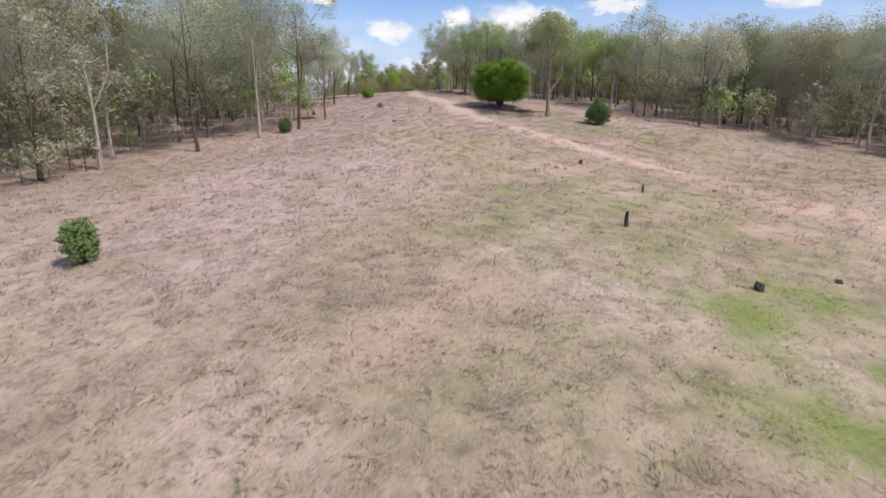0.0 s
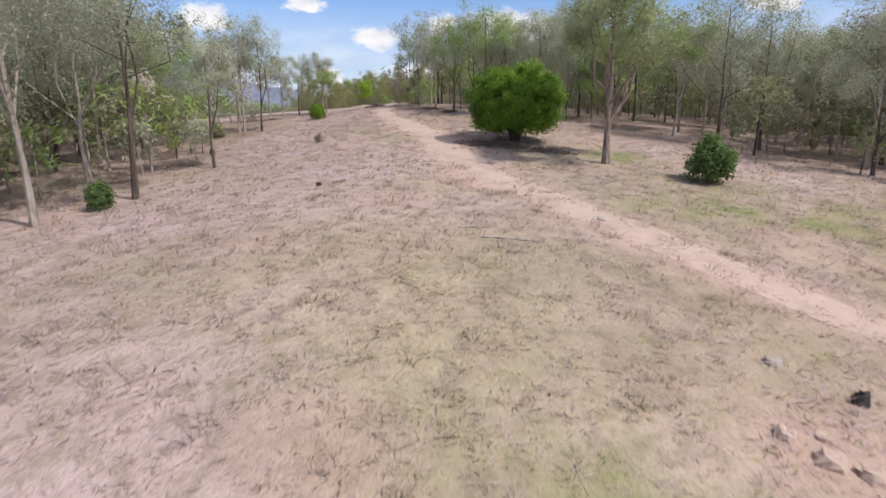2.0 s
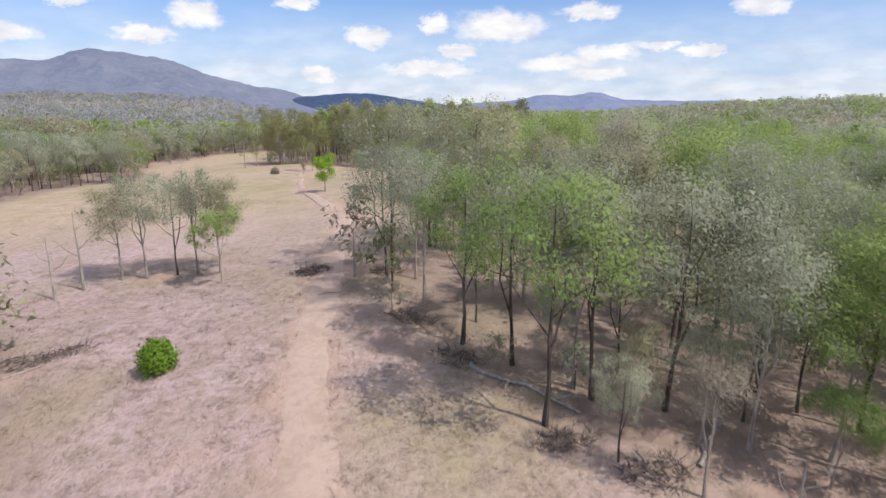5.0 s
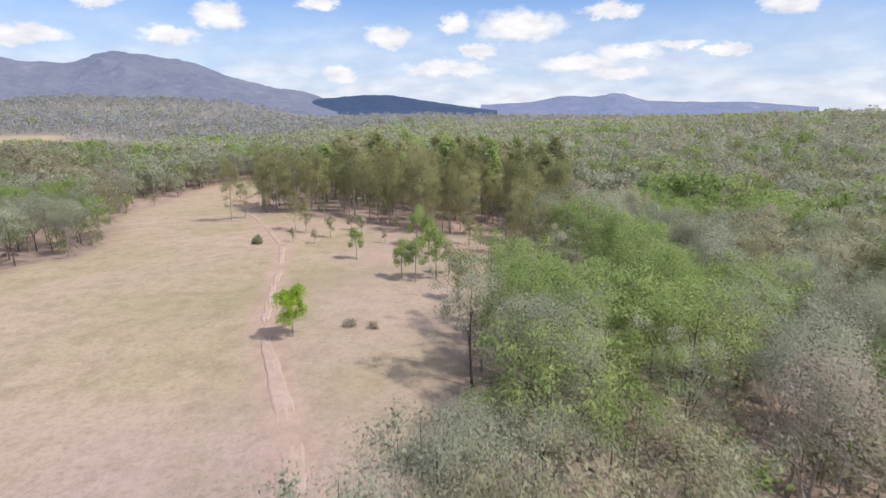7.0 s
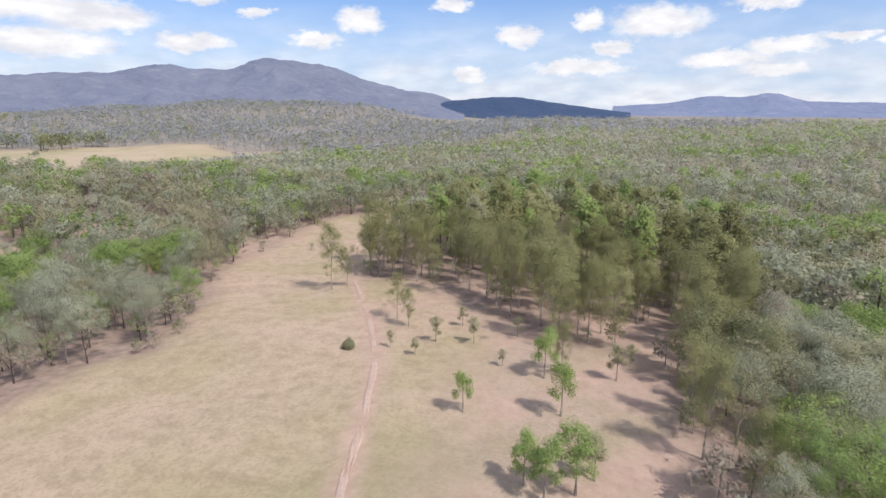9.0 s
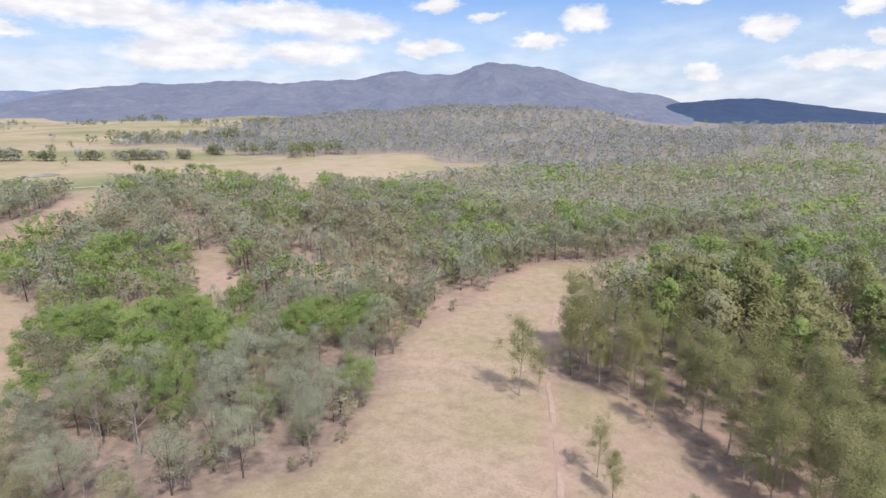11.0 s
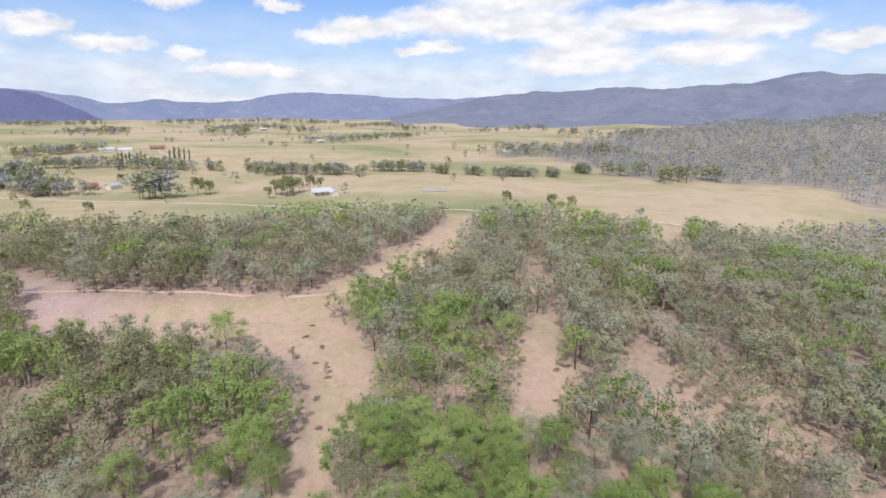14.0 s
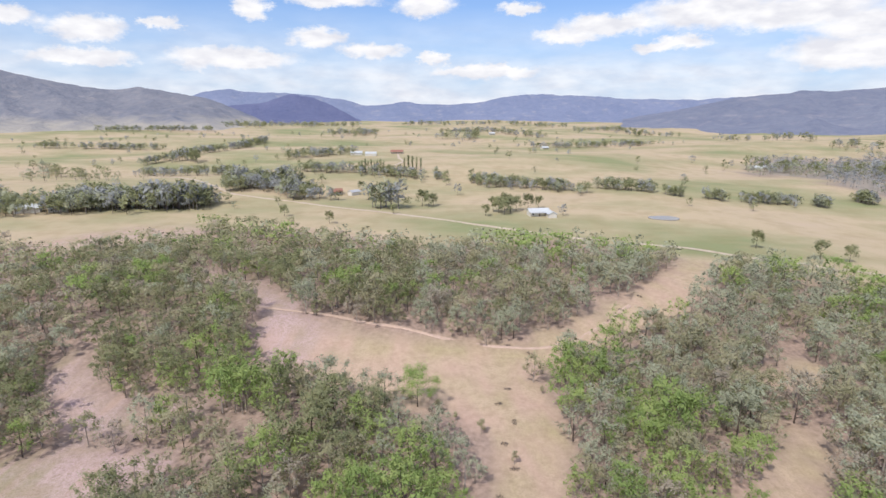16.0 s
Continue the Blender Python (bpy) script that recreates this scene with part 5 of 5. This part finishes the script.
def box(bm, x0, x1, y0, y1, z0, z1):
    v = [bm.verts.new(c) for c in ((x0, y0, z0), (x1, y0, z0), (x1, y1, z0), (x0, y1, z0), (x0, y0, z1), (x1, y0, z1), (x1, y1, z1), (x0, y1, z1))]
    for f in ((3, 2, 1, 0), (4, 5, 6, 7), (0, 1, 5, 4), (1, 2, 6, 5), (2, 3, 7, 6), (3, 0, 4, 7)):
        bm.faces.new([v[k] for k in f])


def from_bm(name, bm, material):
    me = bpy.data.meshes.new(name)
    bm.to_mesh(me)
    bm.free()
    me.materials.append(material)
    return me


def boxed(name, *size, material):
    bm = bmesh.new()
    box(bm, *size)
    return from_bm(name, bm, material)


def house(x, y, turn, wide, deep, tall, roof_mat, label, kind="farmhouse", openings=True):
    """Walls, a gabled roof with eaves, a door and windows; the front looks along +x before turning."""
    top = tagged(new(kind), label, "house" if openings else "shed")
    bm = bmesh.new()
    box(bm, -deep / 2, deep / 2, -wide / 2, wide / 2, -1.2, tall)
    for s in (-1, 1):
        bm.faces.new([bm.verts.new(c) for c in ((-deep / 2, s * wide / 2, tall), (deep / 2, s * wide / 2, tall), (0, s * wide / 2, tall + deep * 0.26))])
    part("wall", from_bm("wall", bm, M_WALL), top)
    bm = bmesh.new()
    e, r = deep / 2 + 0.7, tall + deep * 0.28
    for s in (-1, 1):
        a = [(0, -wide / 2 - 0.5, r), (0, wide / 2 + 0.5, r), (s * e, wide / 2 + 0.5, tall - 0.2), (s * e, -wide / 2 - 0.5, tall - 0.2)]
        lo, hi = [bm.verts.new(c) for c in a], [bm.verts.new((c[0], c[1], c[2] + 0.14)) for c in a]
        bm.faces.new(hi), bm.faces.new(lo[::-1])
        for i in range(4):
            bm.faces.new((lo[i], lo[(i + 1) % 4], hi[(i + 1) % 4], hi[i]))
    bmesh.ops.recalc_face_normals(bm, faces=bm.faces)
    part("roof", from_bm("roof", bm, roof_mat), top)
    if openings:
        n = max(2, int(wide / 4))
        for i in range(n):
            yy = -wide / 2 + wide * (i + 0.5) / n
            if i == n // 2:
                part("door", boxed("door", deep / 2 - 0.05, deep / 2 + 0.05, yy - 0.5, yy + 0.5, 0, 2.05, material=M_DOOR), top)
            else:
                w = part("window", boxed("window", deep / 2 - 0.05, deep / 2 + 0.06, yy - 0.75, yy + 0.75, 0.85, 2.15, material=M_WALL), top)
                part("pane", boxed("pane", deep / 2 + 0.02, deep / 2 + 0.08, yy - 0.65, yy + 0.65, 0.95, 2.05, material=M_GLASS), w)
        bm = bmesh.new()
        box(bm, deep / 2 + 0.1, deep / 2 + 2.6, -wide / 2, wide / 2, tall - 0.45, tall - 0.33)
        part("veranda_roof", from_bm("veranda_roof", bm, roof_mat), top)
        for i in range(4):
            yy = -wide / 2 + 0.2 + (wide - 0.4) * i / 3
            part("post", boxed("post", deep / 2 + 2.35, deep / 2 + 2.47, yy - 0.06, yy + 0.06, -1.2, tall - 0.45, material=M_WALL), top)
    top.matrix_basis = stand(x, y, turn, 1.0, -0.2)
    return top


house(-471, 219, 0.2, 15, 8, 2.9, M_ROOF, "pale farmhouse with white iron roof and veranda beside trees")
house(-464, 228, 1.7, 9, 6, 2.6, M_ROOF, "small white-roofed shed beside the farmhouse", "shed", False)
house(-612, -42, -0.3, 17, 8, 3.0, M_ROOF, "white farmhouse with pale roof among dark trees")
house(-604, -54, 1.2, 10, 6, 2.7, M_ROOF_GREY, "grey-roofed shed beside the white farmhouse", "shed", False)
house(-568, 40, 0.4, 12, 7, 2.8, M_ROOF_RED, "small farmhouse with reddish roof in the paddock")
house(-566, 58, 0.9, 10, 6, 2.8, M_ROOF_GREY, "grey-roofed farm shed in the paddock", "shed", False)
house(-942, -1, 0.1, 17, 9, 3.6, M_ROOF, "long white-roofed farm building beside dark trees", "farm_building", False)
house(-948, -26, 0.3, 18, 9, 3.4, M_ROOF, "white-roofed farm building beside the lane", "farm_building", False)
house(-986, 34, 0.0, 20, 9, 3.2, M_ROOF_RED, "large farmhouse with reddish roof at the end of the lane")
house(-444, -160, 0.5, 16, 9, 3.4, M_ROOF, "pale-roofed farm shed beside dark trees", "shed", False)
house(-452, -143, 0.7, 12, 7, 3.0, M_ROOF, "small white farmhouse beside dark trees")
house(-1190, 300, 0.4, 14, 8, 3.0, M_ROOF, "far white farmhouse in open paddocks")
house(-1560, 200, 0.2, 16, 8, 3.2, M_ROOF, "far pale farmhouse in open paddocks")
house(-860, 560, 0.2, 22, 10, 3.4, M_ROOF, "pale farm shed at the edge of the woodland", "shed", False)

pond_a = np.linspace(0, 2 * np.pi, 29)[:-1]
pond_v = [(-466 + 8 * math.cos(a) * (1 + 0.12 * math.sin(3 * a)), 309 + 12 * math.sin(a) * (1 + 0.1 * math.cos(2 * a)), float(land(-466, 309)) + 0.45) for a in pond_a]
bm = bmesh.new()
rim = [bm.verts.new(v) for v in pond_v]
low = [bm.verts.new((v[0], v[1], v[2] - 1.2)) for v in pond_v]
bm.faces.new(rim)
for i in range(len(rim)):
    bm.faces.new((rim[i], low[i], low[(i + 1) % len(rim)], rim[(i + 1) % len(rim)]))
tagged(new("pond", from_bm("pond", bm, M_POND)), "small pale farm dam in the paddock", "water", kind="structure")

# ---------------------------------------------------------------- near the track: grass, stumps, fallen wood
def tufts(n):
    """Tussocks of dry grass: blades of three vertices, leaning out of a common foot."""
    r = np.random.default_rng(21)
    x, y = r.uniform(-44, 46, n * 3), -4 + 122 * r.random(n * 3) ** 1.25
    keep = (r.random(n * 3) < smooth(-5, 5, y) * smooth(119, 100, y) * smooth(46, 28, np.abs(x))) & (clear(x, y) > -9 * r.random(n * 3)) & (away(x, y, track_line[::2]) + 0.5 * wobble(x, y, 2.2, 3.0) + 0.35 * r.normal(size=n * 3) > np.interp(y, (32, 44, 62), (-0.2, 0.3, 1.1))) & (wobble(x, y, 1.1, 9.0) + 0.8 * r.normal(size=n * 3) > -0.3)
    x, y = x[keep][:n], y[keep][:n]
    k = wobble(x, y, 5.5, 12.0) + 0.45 * wobble(x, y, 1.9, 4.0) + 0.8 * smooth(1, 8, x) * smooth(66, 36, y) + 0.35 * r.normal(size=len(x))
    lush = 1.1 * bump(x, y, 11.5, 13.5, 3.4, 3.4) + 0.7 * bump(x, y, 9, 9, 3, 3) + 0.5 * bump(x, y, 10, 24, 7, 12) + 0.8 * bump(x, y, 12, 60.5, 3, 2) + 0.25 * bump(x, y, 4, 18, 7, 12)
    sort = np.where(r.random(len(x)) < lush, 3, np.where(k > 0.95, 2, np.where(k > -0.1, 0, np.where(k > -0.75, 1, np.where(r.random(len(x)) < 0.25, 2, 1)))))
    blades = 10
    large = np.where(np.arange(len(x)) % 7 == 0, r.uniform(1.3, 1.8, len(x)), 1.0)
    tall = (0.08 + 0.18 * r.random(len(x)) ** 1.6) * np.where(sort == 3, 0.6, 1.0) * large
    sort = np.where((large > 1) & (r.random(len(x)) < 0.25), 2, sort)
    a = r.uniform(0, 6.283, (len(x), blades))
    lean = r.uniform(0.5, 1.9, (len(x), blades)) * tall[:, None]
    spread = 0.13 * large[:, None] * r.uniform(0.4, 1.2, a.shape)
    foot = np.stack([x[:, None] + spread * np.cos(a), y[:, None] + spread * np.sin(a), np.repeat(land(x, y)[:, None] - 0.02, blades, 1)], -1)
    tip = foot + np.stack([np.cos(a) * lean + 0.06, np.sin(a) * lean, np.repeat(tall[:, None], blades, 1) * r.uniform(0.6, 1.1, a.shape)], -1)
    side = np.stack([-np.sin(a), np.cos(a), 0 * a], -1) * ((0.006 + 0.009 * r.random(a.shape)) * large[:, None] ** 0.7)[..., None]
    v = np.stack([foot + side, foot - side, tip], 2).reshape(-1, 3)
    up = np.stack([0.35 * np.cos(a), 0.35 * np.sin(a), 1 + 0 * a], -1).reshape(-1, 3)
    return v, np.arange(len(v)).reshape(-1, 3), np.repeat(sort, blades), unit_rows(np.repeat(up, 3, 0))


gv, gf, gm, gn = tufts(54000)
tagged(new("grass", set_normals(mesh_from("grass", gv, gf, [GRASS_STRAW, GRASS_GOLD, GRASS_BROWN, GRASS_GREEN], gm, True), gn)), "dry straw-coloured and green tussock grass on the ridge", "grass", kind="stuff")


def lump(seed, n, wide, tall, material, name):
    """A broken, uneven stump or stone."""
    r = np.random.default_rng(seed)
    hs = (0, 0.35, 0.75, 1.0)
    ring = []
    for j, h in enumerate(hs):
        k = (1.15, 1.0, 0.85, 0.6)[j]
        a = np.arange(n) * 2 * np.pi / n
        rr = wide * k * (1 + 0.16 * r.normal(size=n))
        ring.append(np.stack([rr * np.cos(a), rr * np.sin(a), tall * h * (1 + 0.18 * r.normal(size=n)) - (0.1 if j == 0 else 0)], -1))
    bm = bmesh.new()
    vs = [[bm.verts.new(p) for p in q] for q in ring]
    for lo, hi in zip(vs, vs[1:]):
        for i in range(n):
            bm.faces.new((lo[i], lo[(i + 1) % n], hi[(i + 1) % n], hi[i]))
    bm.faces.new(vs[-1])
    return from_bm(name, bm, material)


for i, (x, y, w, h, m, name, label) in enumerate((
        (10.6, 16.2, 0.16, 0.26, M_STUMP, "stump", "grey charred tree stump in the grass"),
        (8.1, 22.1, 0.10, 0.6, M_STUMP, "stump", "jagged charred stump standing in dry grass"),
        (11.1, 28.9, 0.06, 0.45, M_STUMP, "stump", "thin charred stem standing in dry grass"),
        (9.4, 36.1, 0.14, 0.3, M_STUMP, "stump", "low dark stump beside the bare soil"),
        (8.4, 37.4, 0.22, 0.14, M_ROCK, "rock", "pale stone lying on bare pink soil"),
        (14.1, 17.5, 0.14, 0.14, M_STUMP, "stump", "low dark stump in green grass"),
        (-4.4, 53, 0.12, 0.2, M_STUMP, "stump", "small dark stump in dry grass"),
        (5.2, 50.2, 0.2, 0.12, M_ROCK, "rock", "pale stone beside the dirt track"),
        (7.4, 46.8, 0.25, 0.12, M_ROCK, "rock", "pale stone beside the dirt track"),
        (7.6, 34.4, 0.26, 0.2, M_TRACK, "clod", "broken pink soil clod on bare ground"),
        (7.2, 35.0, 0.2, 0.2, M_TRACK, "clod", "broken pink soil clod on bare ground"),
        (8.1, 34.1, 0.26, 0.16, M_TRACK, "clod", "broken pink soil clod on bare ground"),
        (7.9, 35.0, 0.16, 0.12, M_TRACK, "clod", "small pink soil clod on bare ground"),
        (-16, 70, 0.16, 0.5, M_STUMP, "stump", "dark stump beneath the trees"))):
    ob = new(name, lump(i, 9, w, h, m, name))
    tagged(ob, label, name)
    ob.matrix_basis = stand(x, y, i, 1, 0.03)


def fallen(x, y, turn, length, thick, seed, label):
    """A fallen trunk with broken side branches."""
    r = np.random.default_rng(seed)
    s = np.linspace(0, 1, 6)
    ax = np.stack([np.cos(turn) * s * length + r.normal(0, 0.02 * length, 6), np.sin(turn) * s * length + r.normal(0, 0.02 * length, 6), 0 * s], 1) + [x, y, 0]
    ax[:, 2] = land(ax[:, 0], ax[:, 1]) + thick * 0.8
    pieces = [tube(ax, thick * (1 - 0.6 * s), 7)]
    for k in (2, 3, 4):
        d = r.normal(size=3) * [1, 1, 0.3] + [0, 0, 0.4]
        pieces.append(tube([ax[k], ax[k] + d * 0.12 * length, ax[k] + d * 0.2 * length + [0, 0, -0.04 * length]], [thick * 0.4, thick * 0.25, thick * 0.08], 4))
    v, f = joined(pieces)
    c = np.array([x, y, float(land(x, y))])
    ob = new("fallen_log", mesh_from("fallen_log", v - c, f, [BARK_DEAD]))
    ob.location = c
    return tagged(ob, label, "log")


M_BRUSH = bark("dead_brush", (0.085, 0.066, 0.058), (0.27, 0.22, 0.19))


def brush(x, y, turn, long, wide, tall, seed, label):
    """A heap of dead twigs, higher in the middle."""
    r = np.random.default_rng(seed)
    pieces = []
    for _ in range(int(34 + 26 * long * wide)):
        a, k = r.random() * 6.283, math.sqrt(r.random())
        px, py = k * math.cos(a) * long / 2, k * math.sin(a) * wide / 2
        gx_, gy_ = x + px * math.cos(turn) - py * math.sin(turn), y + px * math.sin(turn) + py * math.cos(turn)
        foot = np.array([gx_, gy_, float(land(gx_, gy_)) + tall * 0.6 * (1 - k * k) * r.random()])
        d = r.normal(size=3) * [1, 1, 0.35] + [0, 0, 0.15]
        d *= r.uniform(0.25, 0.75) / np.linalg.norm(d)
        d[2] = abs(d[2])
        t0 = r.uniform(0.010, 0.028)
        pieces.append(tube([foot, foot + d * 0.55 + r.normal(0, 0.05, 3), foot + d], [t0, t0 * 0.8, t0 * 0.3], 3))
    v, f = joined(pieces)
    c = np.array([x, y, float(land(x, y))])
    ob = new("dead_shrub", mesh_from("dead_shrub", v - c, f, [M_BRUSH]))
    ob.location = c
    return tagged(ob, label, "dead shrub", "dead shrubs")


for i, (x, y, turn, long, wide, tall) in enumerate(((3.9, 63.9, -0.3, 2.4, 1.6, 0.3), (5.6, 63.3, -0.4, 2.6, 1.8, 0.4), (7.3, 62.1, -0.5, 2.6, 1.6, 0.3), (8.9, 61.2, -0.3, 2.4, 1.2, 0.25),
                                                    (-7.0, 106.8, 0.2, 3.0, 2.0, 0.7), (-20.8, 95.0, 0.3, 3.4, 2.0, 0.5), (-18.6, 96.2, 0.8, 2.4, 1.4, 0.4), (10.2, 84.2, 0.5, 3.0, 2.0, 0.5),
                                                    (-1.2, 105.6, 0.1, 2.6, 1.4, 0.4), (3.2, 92.9, -0.6, 3.2, 1.8, 0.4), (0.8, 97.7, -0.5, 3.2, 1.6, 0.4), (7.2, 86.0, 0.3, 3.0, 1.4, 0.3), (-15.6, 64.2, 0.5, 2.6, 1.4, 0.35))):
    brush(x, y, turn, long, wide, tall, 40 + i, "fallen dead shrub of dark bare twigs on dry ground")
for i, (x, y) in enumerate(((-179, 87), (-181, 90), (-226, 116), (-222, 118), (-237, 194), (-241, 187), (-246, 170), (-247, 140), (-240, 205), (-262, 226), (-270, 232), (-284, 243), (-214, 186), (-205, 183), (-196, 187), (-186, 184), (-176, 186), (-165, 182),
                            (-152, 181), (-146, 238), (-160, 246), (-168, 240), (-200, 164), (-197, 157), (-206, 157))):
    brush(x, y, i * 0.9, 2.2 + 0.4 * (i % 3), 1.5, 0.6, 60 + i, "low dead shrub of dark twigs on pinkish soil")
fallen(2.6, 44.1, -0.15, 1.9, 0.035, 1, "thin grey fallen branch lying in dry grass")
fallen(1.9, 45.1, 0.05, 1.2, 0.03, 2, "thin grey fallen branch lying in dry grass")
fallen(3.6, 92.4, -0.75, 6.5, 0.12, 3, "long fallen trunk at the edge of the woods")
fallen(-22.5, 79.5, 0.3, 4, 0.1, 4, "pale fallen trunk under the gum trees")
fallen(-5.6, 101.6, 0.2, 1.6, 0.05, 5, "broken branch lying beside the track")
fallen(12, 84.5, 0.9, 4, 0.09, 6, "grey fallen branch beneath the trees")
fallen(-21, 93, 0.7, 2.5, 0.06, 7, "grey fallen branch in dry grass")
fallen(16, 92, 2.6, 5, 0.1, 8, "fallen trunk lying on the woodland floor")
